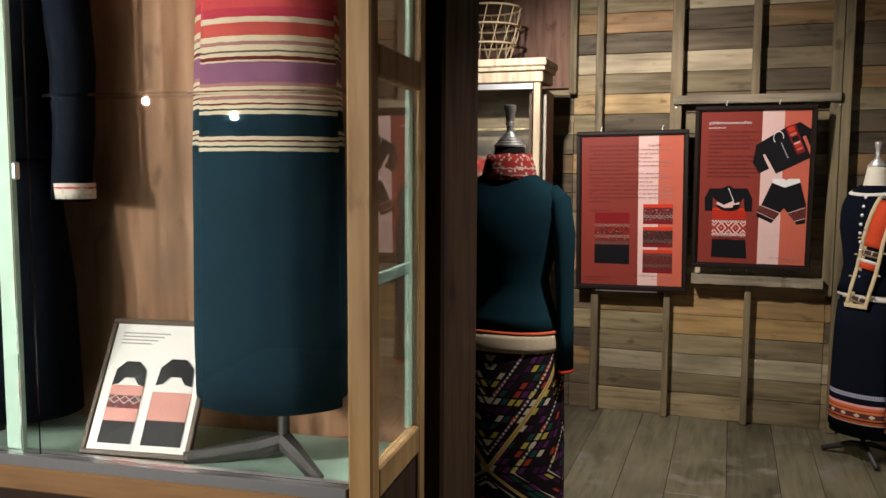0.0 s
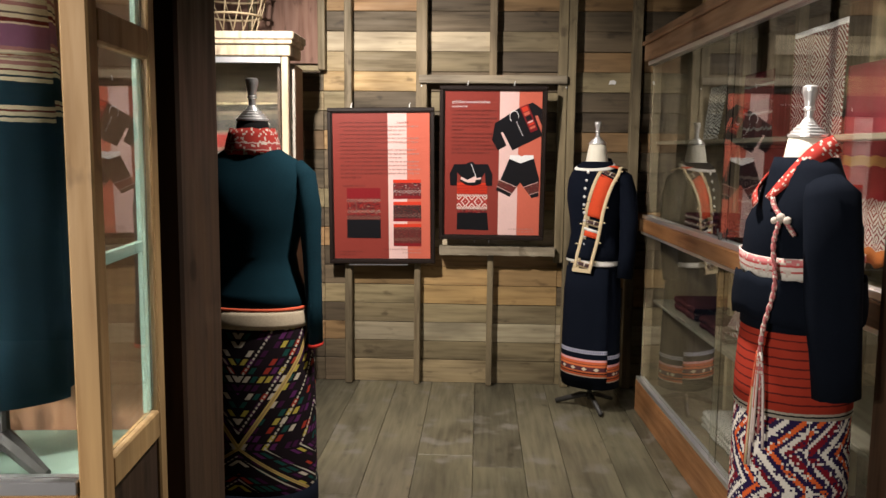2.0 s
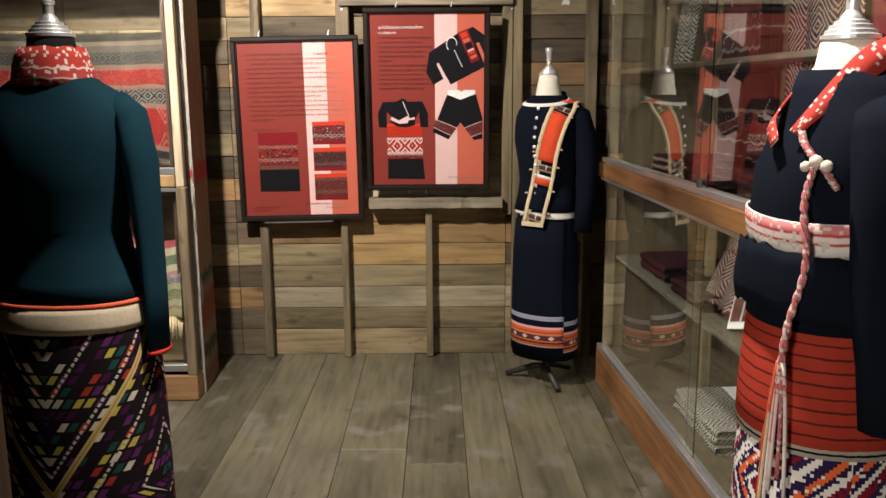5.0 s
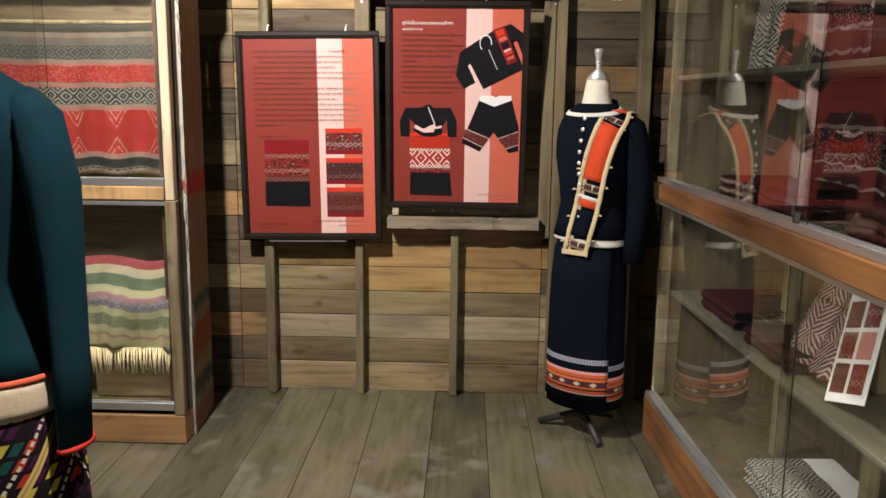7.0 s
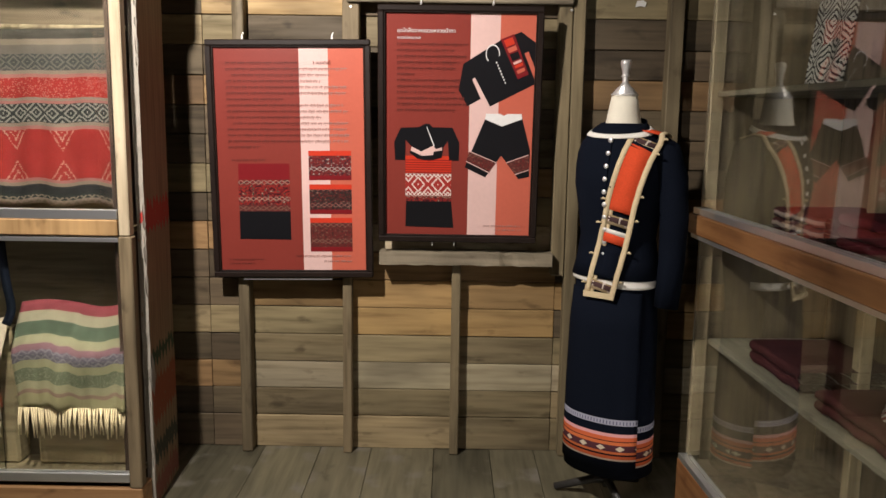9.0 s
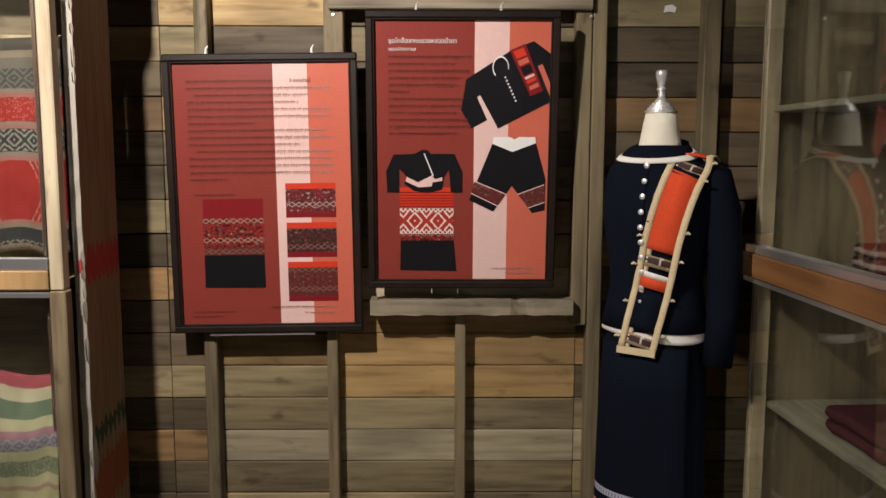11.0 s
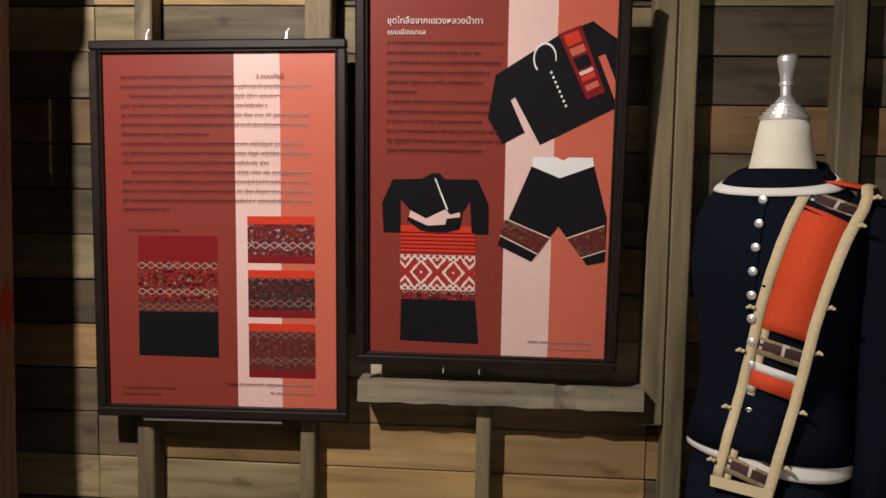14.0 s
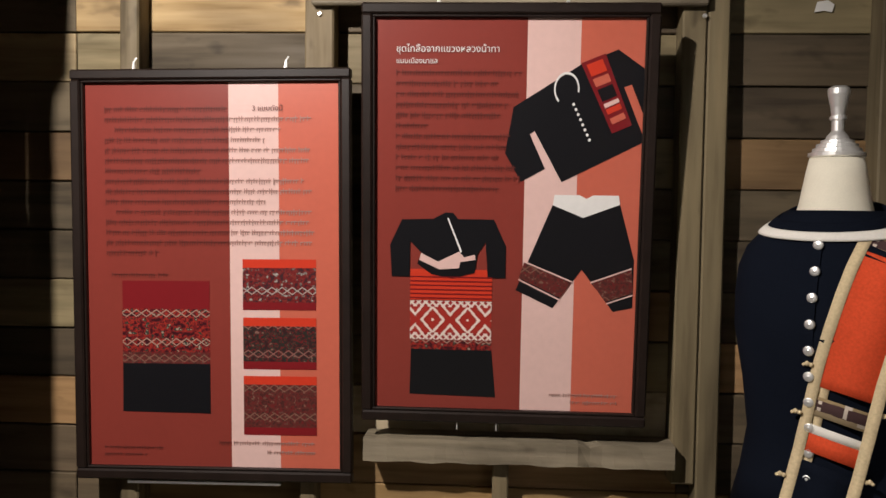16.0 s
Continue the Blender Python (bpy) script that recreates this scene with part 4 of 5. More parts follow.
def framed(name, m, w, h, label):
    p = thing(name, m, label, "poster", "framed posters")
    B = 0.024
    for x0, x1, z0, z1 in ((0, w, 0, B), (0, w, h - B, h), (0, B, B, h - B), (w - B, w, B, h - B)):
        part("frame_rail", box(x0, x1, -0.006, 0.022, z0, z1, 0.004), M["frame"], p)
    for x0, x1, z0, z1 in ((B, w - B, B, B + 0.006), (B, w - B, h - B - 0.006, h - B), (B, B + 0.006, B + 0.006, h - B - 0.006), (w - B - 0.006, w - B, B + 0.006, h - B - 0.006)):
        part("inner_slip", box(x0, x1, 0.000, 0.02, z0, z1, 0.002), M["frame"], p)
    part("backing", box(0.01, w - 0.01, 0.012, 0.02, 0.01, h - 0.01, 0), M["black"], p)
    q = (B + 0.004, w - B - 0.004, B + 0.004, h - B - 0.004)
    return p, q


class Sheet:
    """Printed shapes on a poster, placed by shares of its width and depth from the top left."""

    def __init__(self, p, q):
        self.p, self.q = p, q

    def at(self, a, b):
        x0, x1, z0, z1 = self.q
        return x0 + a * (x1 - x0), z1 - b * (z1 - z0)

    def shape(self, name, pts, material, layer=1, label=""):
        ob = part(name, flat([self.at(a, b) for a, b in pts]), M[material], self.p, label)
        ob.location = (0, 0.0118 - 0.0012 * layer, 0)
        return ob

    def rect(self, name, a0, a1, b0, b1, material, layer=1, label=""):
        return self.shape(name, [(a0, b0), (a1, b0), (a1, b1), (a0, b1)], material, layer, label)

    def text(self, words, a, b, size, material, layer=3):
        d = bpy.data.curves.new("lettering", "FONT")
        d.body, d.size = words, size
        d.materials.append(M[material])
        ob = new("lettering", d)
        ob.parent = self.p
        x, z = self.at(a, b)
        ob.matrix_local = Matrix.Translation((x, 0.0118 - 0.0012 * layer, z)) @ pose(0, 0, 0, 90, 0, 0)
        return ob


P1 = pose(0.268, 4.618, 0.780, 0.2, -0.8, 0)
p1, q1 = framed("framed_poster", P1, 0.662, 0.966, "red and pink printed textile poster in a dark wooden frame")
s1 = Sheet(p1, q1)
s1.rect("print_field", 0, 0.568, 0, 1, "print_dark", 0, "dark red field")
s1.rect("print_stripe", 0.568, 0.762, 0, 1, "print_pale", 0, "pale pink stripe")
s1.rect("print_field", 0.762, 1, 0, 1, "print_salmon", 0, "salmon field")
P2 = pose(0.953, 4.600, 0.946, 4.4, 0, 0)
p2, q2 = framed("framed_poster", P2, 0.646, 0.937, "red and pink costume poster in a dark wooden frame")
s2 = Sheet(p2, q2)
s2.rect("print_field", 0, 0.567, 0, 1, "print_dark", 0, "dark red field")
s2.rect("print_stripe", 0.567, 0.763, 0, 1, "print_pale", 0, "pale pink stripe")
s2.rect("print_field", 0.763, 1, 0, 1, "print_salmon", 0, "salmon field")
s2.text("ชุดไทลื้อจากแขวงหลวงน้ำทา", 0.08, 0.086, 0.0205, "print_white")
s2.text("แบบเมืองนาแล", 0.08, 0.114, 0.0155, "print_white")


def print_figure(name, seed, tones):
    """A small printed picture of figured weaving: small figures between zigzag rows."""
    m, t, bs = nodes(name)
    tc = t.nodes.new("ShaderNodeTexCoord")
    sp = t.nodes.new("ShaderNodeSeparateXYZ")
    t.links.new(tc.outputs["Object"], sp.inputs[0])
    x = math_node(t, "ADD", sp.outputs[0], seed * 0.37)
    z = sp.outputs[2]
    fig = noise_of(t, 72.0 + 7 * seed, (1, 1, 1.15), 1.5)
    c = ramp(t, fig, [(0, tones[0]), (0.40, tones[1]), (0.50, tones[2]), (0.56, tones[1]), (0.60, tones[3]), (0.66, tones[4])], True)
    fine = white(t, snap(t, x, 0.003), snap(t, z, 0.003))
    c = mix(t, math_node(t, "GREATER_THAN", fine, 0.90), c, tones[0])
    zig = math_node(t, "ABSOLUTE", math_node(t, "SUBTRACT", math_node(t, "PINGPONG", math_node(t, "ADD", z, 0.013 * seed), 0.034), math_node(t, "MULTIPLY", math_node(t, "PINGPONG", x, 0.012), 0.7)))
    c = mix(t, math_node(t, "LESS_THAN", zig, 0.0014), c, tones[4])
    t.links.new(c, bs.inputs["Base Color"])
    bs.inputs["Roughness"].default_value = 0.28
    return m


def print_diamonds(name, z0, h):
    """White stepped diamonds on red."""
    m, t, bs = nodes(name)
    tc = t.nodes.new("ShaderNodeTexCoord")
    sp = t.nodes.new("ShaderNodeSeparateXYZ")
    t.links.new(tc.outputs["Object"], sp.inputs[0])
    x, z = snap(t, sp.outputs[0], 0.0022), snap(t, math_node(t, "SUBTRACT", sp.outputs[2], z0), 0.0022)
    d = math_node(t, "ADD", math_node(t, "PINGPONG", math_node(t, "SUBTRACT", x, 0.0), 0.040), math_node(t, "MULTIPLY", math_node(t, "ABSOLUTE", z), 0.85))
    ring = math_node(t, "PINGPONG", d, 0.0125)
    c = mix(t, math_node(t, "LESS_THAN", ring, 0.0036), (0.36, 0.030, 0.022), (0.72, 0.62, 0.56))
    far = math_node(t, "GREATER_THAN", math_node(t, "ABSOLUTE", z), h * 0.33)
    small = math_node(t, "ADD", math_node(t, "PINGPONG", x, 0.008), math_node(t, "PINGPONG", z, 0.008))
    c = mix(t, far, c, mix(t, math_node(t, "LESS_THAN", math_node(t, "ABSOLUTE", math_node(t, "SUBTRACT", small, 0.008)), 0.003), (0.30, 0.022, 0.02), (0.72, 0.62, 0.56)))
    t.links.new(c, bs.inputs["Base Color"])
    bs.inputs["Roughness"].default_value = 0.28
    return m


DR, MR, OR, GN, CRM = (0.045, 0.008, 0.012), (0.15, 0.014, 0.016), (0.32, 0.03, 0.02), (0.03, 0.055, 0.04), (0.36, 0.25, 0.20)
M["fig_a"] = print_figure("printed_figures_red", 1, (DR, MR, OR, GN, CRM))
M["fig_b"] = print_figure("printed_figures_grey", 2, ((0.05, 0.02, 0.025), MR, (0.20, 0.03, 0.025), (0.16, 0.15, 0.14), (0.38, 0.35, 0.32)))
M["fig_c"] = print_figure("printed_figures_green", 3, (DR, (0.02, 0.03, 0.025), MR, GN, (0.25, 0.12, 0.10)))
M["fig_d"] = print_figure("printed_figures_brown", 4, ((0.07, 0.02, 0.018), (0.11, 0.03, 0.025), MR, (0.14, 0.06, 0.05), (0.20, 0.11, 0.08)))

# first poster: rows of small dark writing, a folded skirt, three samples of weaving
rp = random.Random(11)


def writing(sheet, a0, a1, b, h, material, layer=2):
    """One row of small, unreadable writing: word-long bars with marks over and under them."""
    a = a0
    rows = {False: [], True: []}
    while a < a1 - 0.004:
        w = min(rp.uniform(0.012, 0.05), a1 - a)
        if a < 0.567 < a + w:
            w = 0.567 - a + 0.001
        bms = rows[a >= 0.567]
        bms.append(flat([sheet.at(*c) for c in ((a, b), (a + w, b), (a + w, b + h * 0.28), (a, b + h * 0.28))]))
        n = max(1, int(w / 0.0085))
        for i in range(n):
            k = a + w * i / n
            up, dn = rp.choice((0, 0, 0.45)), rp.choice((0, 0, 0, 0.35))
            bms.append(flat([sheet.at(*c) for c in ((k, b - up * h), (k + 0.0032, b - up * h), (k + 0.0032, b + h * (1 + dn)), (k, b + h * (1 + dn)))]))
        a += w + rp.choice((0.003, 0.003, 0.009))
    for soft, bms in rows.items():
        if bms:
            ob = part("writing", join(*bms), M["print_text_soft" if soft else material], sheet.p, "row of small dark writing")
            ob.location = (0, 0.0118 - 0.0012 * layer, 0)


for k, (a0, a1) in enumerate(((0.08, 0.56), (0.08, 0.89), (0.12, 0.77), (0.08, 0.71), (0.08, 0.89), (0.08, 0.88), (0.08, 0.46), (0.08, 0.86), (0.08, 0.89), (0.08, 0.71), (0.12, 0.89), (0.08, 0.88), (0.08, 0.90), (0.08, 0.89), (0.08, 0.29))):
    writing(s1, a0, a1, 0.066 + 0.0264 * k, 0.0095, "print_text")
s1.text("3 แบบดังนี้", 0.66, 0.075, 0.017, "print_text")
writing(s1, 0.10, 0.33, 0.494, 0.007, "print_text")
writing(s1, 0.52, 0.90, 0.931, 0.007, "print_text")
writing(s1, 0.71, 0.90, 0.955, 0.007, "print_text")
writing(s1, 0.06, 0.30, 0.948, 0.006, "print_text")
writing(s1, 0.06, 0.23, 0.966, 0.006, "print_text")
s1.rect("skirt_picture_top", 0.140, 0.486, 0.512, 0.585, "print_maroon", 1)
s1.rect("skirt_picture_band", 0.138, 0.486, 0.585, 0.698, "fig_a", 1)
s1.rect("skirt_picture_edge", 0.138, 0.486, 0.698, 0.728, "fig_d", 1)
s1.shape("skirt_picture_foot", [(0.138, 0.728), (0.486, 0.728), (0.486, 0.858), (0.136, 0.855)], "print_black", 1)
for b0, b1, f in ((0.455, 0.586, "fig_b"), (0.606, 0.740, "fig_c"), (0.758, 0.912, "fig_d")):
    s1.rect("sample_picture_top", 0.618, 0.905, b0, b0 + 0.022, "print_red", 1)
    s1.rect("sample_picture", 0.618, 0.905, b0 + 0.022, b1 - 0.02, f, 1)
    s1.rect("sample_picture_foot", 0.618, 0.905, b1 - 0.02, b1, "print_maroon", 1)

# second poster: writing, a dress, a jacket and a pair of trousers
for k, (a0, a1) in enumerate(((0.08, 0.55), (0.08, 0.46), (0.08, 0.54), (0.08, 0.50), (0.08, 0.47), (0.08, 0.20), (0.08, 0.51), (0.08, 0.50), (0.08, 0.48), (0.08, 0.54), (0.08, 0.55), (0.08, 0.47))):
    writing(s2, a0, a1, 0.133 + 0.0262 * k, 0.0095, "print_text")
writing(s2, 0.68, 0.94, 0.952, 0.006, "print_text")
writing(s2, 0.76, 0.94, 0.971, 0.006, "print_text")
s2.shape("jacket_picture", [(0.52, 0.22), (0.765, 0.115), (0.90, 0.078), (0.998, 0.124), (0.998, 0.305), (0.705, 0.405), (0.60, 0.278), (0.582, 0.286), (0.642, 0.372), (0.553, 0.405), (0.492, 0.335)], "print_black", 1, "printed black jacket")
s2.shape("sleeve_gap", [(0.925, 0.17), (0.952, 0.163), (0.998, 0.235), (0.998, 0.285)], "print_salmon", 2)
s2.shape("sash_picture", [(0.765, 0.112), (0.853, 0.088), (0.958, 0.262), (0.886, 0.283)], "print_maroon", 2, "printed red sash")


def lerp2(p, q, k):
    return (p[0] + (q[0] - p[0]) * k, p[1] + (q[1] - p[1]) * k)


for k0, k1, c in ((0.02, 0.20, "print_red"), (0.24, 0.36, "print_salmon"), (0.40, 0.58, "print_black"), (0.62, 0.68, "print_pale"), (0.70, 0.78, "print_red"), (0.84, 0.93, "print_salmon")):
    l0, l1 = (0.782, 0.113), (0.893, 0.272)
    r0, r1 = (0.840, 0.098), (0.942, 0.256)
    s2.shape("sash_block", [lerp2(l0, l1, k0), lerp2(r0, r1, k0), lerp2(r0, r1, k1), lerp2(l0, l1, k1)], c, 3)
neck = [(0.715 + 0.047 * math.cos(radians(a)), 0.175 + 0.042 * math.sin(radians(a))) for a in range(130, 380, 12)]
inner = [(0.715 + 0.041 * math.cos(radians(a)), 0.175 + 0.036 * math.sin(radians(a))) for a in range(130, 380, 12)]
s2.shape("collar_picture", neck + inner[::-1], "print_white", 2)
for k in range(8):
    c, d = 0.742 + 0.0088 * k, 0.212 + 0.0125 * k
    s2.shape("button_picture", [(c + 0.0055 * math.cos(i * 0.785), d + 0.0042 * math.sin(i * 0.785)) for i in range(8)], "print_white", 2)
s2.shape("trousers_picture", [(0.675, 0.462), (0.79, 0.492), (0.925, 0.458), (0.985, 0.60), (0.985, 0.722), (0.912, 0.733), (0.790, 0.626), (0.684, 0.727), (0.542, 0.682)], "print_black", 1, "printed black trousers")
s2.shape("waistband_picture", [(0.680, 0.437), (0.775, 0.437), (0.80, 0.446), (0.825, 0.437), (0.920, 0.437), (0.925, 0.460), (0.79, 0.494), (0.675, 0.463)], "print_white", 2)
s2.shape("trim_picture", [(0.572, 0.610), (0.752, 0.660), (0.712, 0.700), (0.553, 0.650)], "fig_d", 2)
s2.shape("trim_picture", [(0.826, 0.660), (0.978, 0.622), (0.984, 0.684), (0.886, 0.707)], "fig_d", 2)
for p, q in (((0.573, 0.606), (0.756, 0.656)), ((0.552, 0.652), (0.710, 0.703)), ((0.824, 0.657), (0.977, 0.619)), ((0.887, 0.710), (0.984, 0.687))):
    s2.shape("trim_line", [p, q, (q[0], q[1] + 0.004), (p[0], p[1] + 0.004)], "print_pale", 3)
s2.shape("blouse_picture", [(0.105, 0.505), (0.225, 0.502), (0.27, 0.486), (0.30, 0.486), (0.32, 0.502), (0.455, 0.502), (0.502, 0.57), (0.502, 0.652), (0.435, 0.652), (0.425, 0.56), (0.395, 0.592), (0.385, 0.64), (0.30, 0.655), (0.22, 0.645),
                            (0.165, 0.618), (0.18, 0.59), (0.137, 0.56), (0.136, 0.652), (0.067, 0.652), (0.060, 0.57)], "print_black", 2, "printed black blouse")
s2.shape("belt_picture", [(0.180, 0.590), (0.245, 0.612), (0.325, 0.585), (0.345, 0.60), (0.385, 0.592), (0.388, 0.606), (0.33, 0.612), (0.325, 0.628), (0.25, 0.632), (0.172, 0.608)], "print_pale", 3)
s2.shape("cord_picture", [(0.278, 0.50), (0.284, 0.50), (0.336, 0.585), (0.330, 0.588)], "print_white", 3)
s2.rect("dress_red", 0.138, 0.452, 0.632, 0.712, "print_red", 1, "printed red skirt top")
for k in range(6):
    s2.rect("dress_line", 0.138, 0.452, 0.650 + 0.011 * k, 0.653 + 0.011 * k, "print_maroon", 2)
bz = s2.at(0, 0.765)[1]
M["diamonds"] = print_diamonds("printed_diamonds", bz, abs(s2.at(0, 0.714)[1] - bz) * 2)
s2.rect("dress_band", 0.138, 0.452, 0.714, 0.816, "diamonds", 1, "printed white diamonds on red")
s2.rect("dress_edge", 0.142, 0.454, 0.818, 0.842, "fig_a", 1)
s2.shape("dress_foot", [(0.142, 0.842), (0.454, 0.842), (0.472, 0.966), (0.138, 0.962)], "print_black", 1)

# hooks and the small bright hanger below the first poster
for p, xs, z in ((p1, (0.15, 0.51), 0.966), (p2, (0.17, 0.45), 0.937)):
    for hx in xs:
        part("hook", join(tube([(hx, 0.012, z - 0.01), (hx, 0.010, z + 0.018), (hx + 0.004, 0.014, z + 0.028)], 0.0022, 6), tube([(hx - 0.005, 0.012, z), (hx - 0.002, 0.012, z + 0.02)], 0.0018, 6)), M["chrome"], p, "small bright wire hook")
part("lower_rail", box(0.12, 0.49, 0.004, 0.018, -0.012, -0.004, 0.001), M["aluminium"], p1, "thin bright rail under the frame")
for hx in (0.22, 0.31):
    part("hook", tube([(hx, 0.006, -0.002), (hx, 0.002, -0.018)], 0.0018, 6), M["chrome"], p2, "small bright wire hook")


# ---- textiles in the cabinets ----
def hang_cloth(w, h, folds, depth, thick=0.004, seed=0, nx=60, nz=24, sag=0.0):
    """A hanging cloth, top edge along x at z = 0; UV u along, v up from the hem."""
    r = random.Random(seed)
    ph = [r.uniform(0, 6.28) for _ in range(4)]
    bm = bmesh.new()
    lay = bm.loops.layers.uv.new("UVMap")
    grid = []
    for j in range(nz + 1):
        row = []
        for i in range(nx + 1):
            x, k = w * i / nx, j / nz
            y = depth * (0.35 + 0.65 * k) * (math.sin(folds * x / w * 6.28 + ph[0]) + 0.5 * math.sin(2.3 * folds * x / w * 6.28 + ph[1] + 2 * k))
            z = -h * k - sag * math.sin(math.pi * x / w) * (1 - k) + 0.006 * math.sin(5 * x / w * 6.28 + ph[2]) * k
            row.append(bm.verts.new((x, y, z)))
        grid.append(row)
    for j in range(nz):
        for i in range(nx):
            f = bm.faces.new((grid[j][i], grid[j + 1][i], grid[j + 1][i + 1], grid[j][i + 1]))
            for lp, (a, b) in zip(f.loops, ((i, j), (i, j + 1), (i + 1, j + 1), (i + 1, j))):
                lp[lay].uv = (w * a / nx, h * (1 - b / nz))
    bmesh.ops.recalc_face_normals(bm, faces=bm.faces)
    bmesh.ops.solidify(bm, geom=bm.faces[:], thickness=thick)
    return bm


def motif_cloth(name, length, bands, motifs):
    """Woven bands with figures: each motif is (v0, v1, kind, colour)."""
    m, t, bs = nodes(name)
    u, v = uv_of(t)
    j = math_node(t, "MULTIPLY", math_node(t, "SUBTRACT", noise_of(t, 50, (1, 1, 1), 2.0), 0.5), 0.005)
    vv = math_node(t, "ADD", v, j)
    c = stripes(t, vv, length, bands)
    us, vs = snap(t, u, 0.004), snap(t, v, 0.004)
    for v0, v1, kind, col in motifs:
        mid, half = (v0 + v1) / 2, (v1 - v0) / 2
        dv = math_node(t, "ABSOLUTE", math_node(t, "SUBTRACT", vs, mid))
        inside = math_node(t, "LESS_THAN", dv, half)
        if kind == "dots":
            on = math_node(t, "GREATER_THAN", white(t, us, vs), 0.80)
        elif kind == "figures":
            d = math_node(t, "ADD", math_node(t, "PINGPONG", us, half * 0.9), math_node(t, "MULTIPLY", dv, 1.1))
            on = math_node(t, "LESS_THAN", math_node(t, "PINGPONG", d, 0.010), 0.0042)
        else:
            d = math_node(t, "ADD", math_node(t, "MULTIPLY", math_node(t, "PINGPONG", us, 0.085), 1.0), math_node(t, "MULTIPLY", math_node(t, "SUBTRACT", vs, v0), 0.55 if kind == "up" else -0.55))
            ring = math_node(t, "LESS_THAN", math_node(t, "PINGPONG", math_node(t, "ADD", d, 0.0 if kind == "up" else half * 1.1), 0.009), 0.0030)
            lim = math_node(t, "LESS_THAN", d, 0.045) if kind == "up" else math_node(t, "LESS_THAN", math_node(t, "ADD", d, half * 1.1), 0.045)
            on = math_node(t, "MULTIPLY", math_node(t, "MULTIPLY", ring, lim), math_node(t, "GREATER_THAN", white(t, us, vs), 0.25))
        c = mix(t, math_node(t, "MULTIPLY", inside, on), c, col)
    worn = noise_of(t, 8, (1, 1, 1), 4.0)
    c = mix(t, 0.6, c, ramp(t, worn, [(0.3, (0.72, 0.70, 0.68)), (0.7, (1.05, 1.05, 1.05))]), "MULTIPLY")
    cloth_base(t, bs, c)
    return m


RDK, GRY, BG, PKS = (0.1336, 0.01386, 0.01188), (0.01733, 0.01782, 0.01683), (0.1089, 0.08663, 0.06435), (0.1485, 0.06435, 0.05445)
M["museum_red"] = motif_cloth("red_figured_weave", 0.66, [(0.02, (0.1485, 0.1089, 0.0891)), (0.018, GRY), (0.03, (0.01485, 0.01485, 0.01485)), (0.012, BG), (0.012, PKS), (0.175, RDK), (0.014, PKS), (0.012, BG), (0.066, GRY), (0.010, PKS), (0.010, BG), (0.072, RDK), (0.012, PKS), (0.012, BG),
                                                             (0.058, (0.0297, 0.0297, 0.02722)), (0.03, (0.0693, 0.0594, 0.04703)), (0.02, BG), (0.077, (0.03465, 0.03069, 0.02475))],
                              [(0.0, 0.030, "figures", BG), (0.092, 0.175, "up", (0.1881, 0.09405, 0.0693)), (0.175, 0.265, "down", (0.1881, 0.09405, 0.0693)), (0.293, 0.359, "figures", (0.1089, 0.104, 0.0891)), (0.379, 0.451, "dots", (0.1683, 0.05445, 0.04208)), (0.475, 0.533, "figures", (0.06435, 0.0594, 0.0495))])
M["blanket"] = motif_cloth("pastel_striped_weave", 0.52, [(0.05, (0.2244, 0.202, 0.1076)), (0.014, (0.1888, 0.1254, 0.08976)), (0.03, (0.2336, 0.2112, 0.1254)), (0.05, (0.099, 0.1122, 0.06732)), (0.03, (0.2244, 0.2066, 0.1168)), (0.035, (0.08976, 0.08052, 0.09438)), (0.022, (0.1525, 0.08052, 0.08976)), (0.03, (0.2066, 0.1927, 0.1168)),
                                                         (0.045, (0.05808, 0.07656, 0.0495)), (0.035, (0.2066, 0.1888, 0.1254)), (0.07, (0.1525, 0.03564, 0.04026)), (0.03, (0.1795, 0.1525, 0.099)), (0.079, (0.1525, 0.1346, 0.08052))], [(0.094, 0.144, "dots", (0.1617, 0.1663, 0.1076)), (0.174, 0.209, "figures", (0.1525, 0.1393, 0.1478))])
TC = pose(0.16, 4.012, 0)
solid("hanging_textile", hang_cloth(0.92, 0.62, 4, 0.010, seed=2, sag=0.012), M["museum_red"], "old red and grey figured textile hanging behind glass", "textile", "textiles in the cabinets", smooth=True, m=TC @ pose(-0.968, 0.16, 1.745))
solid("textile_rod", tube([(-0.97, 0.175, 1.742), (-0.05, 0.175, 1.742)], 0.009, 10), M["stud"], "thin wooden rod holding a hanging textile", "rod", m=TC)
bl = thing("fringed_blanket", TC @ pose(-0.45, 0.13, 0.775), "pastel striped woven blanket with a long cream fringe", "blanket", "textiles in the cabinets")


def draped(w, drop, lean, seed):
    """A blanket over a slope, then hanging; v up from its hem."""
    bm = hang_cloth(w, drop, 3, 0.006, 0.006, seed, 40, 20)
    for vtx in bm.verts:
        k = -vtx.co.z / drop
        vtx.co.y -= 0.10 * min(1.0, k / 0.45) - 0.02 * k + 0.010 * math.sin(vtx.co.x * 23 + k * 5)
        vtx.co.z += 0.012 * math.sin(vtx.co.x * 17)
    return bm


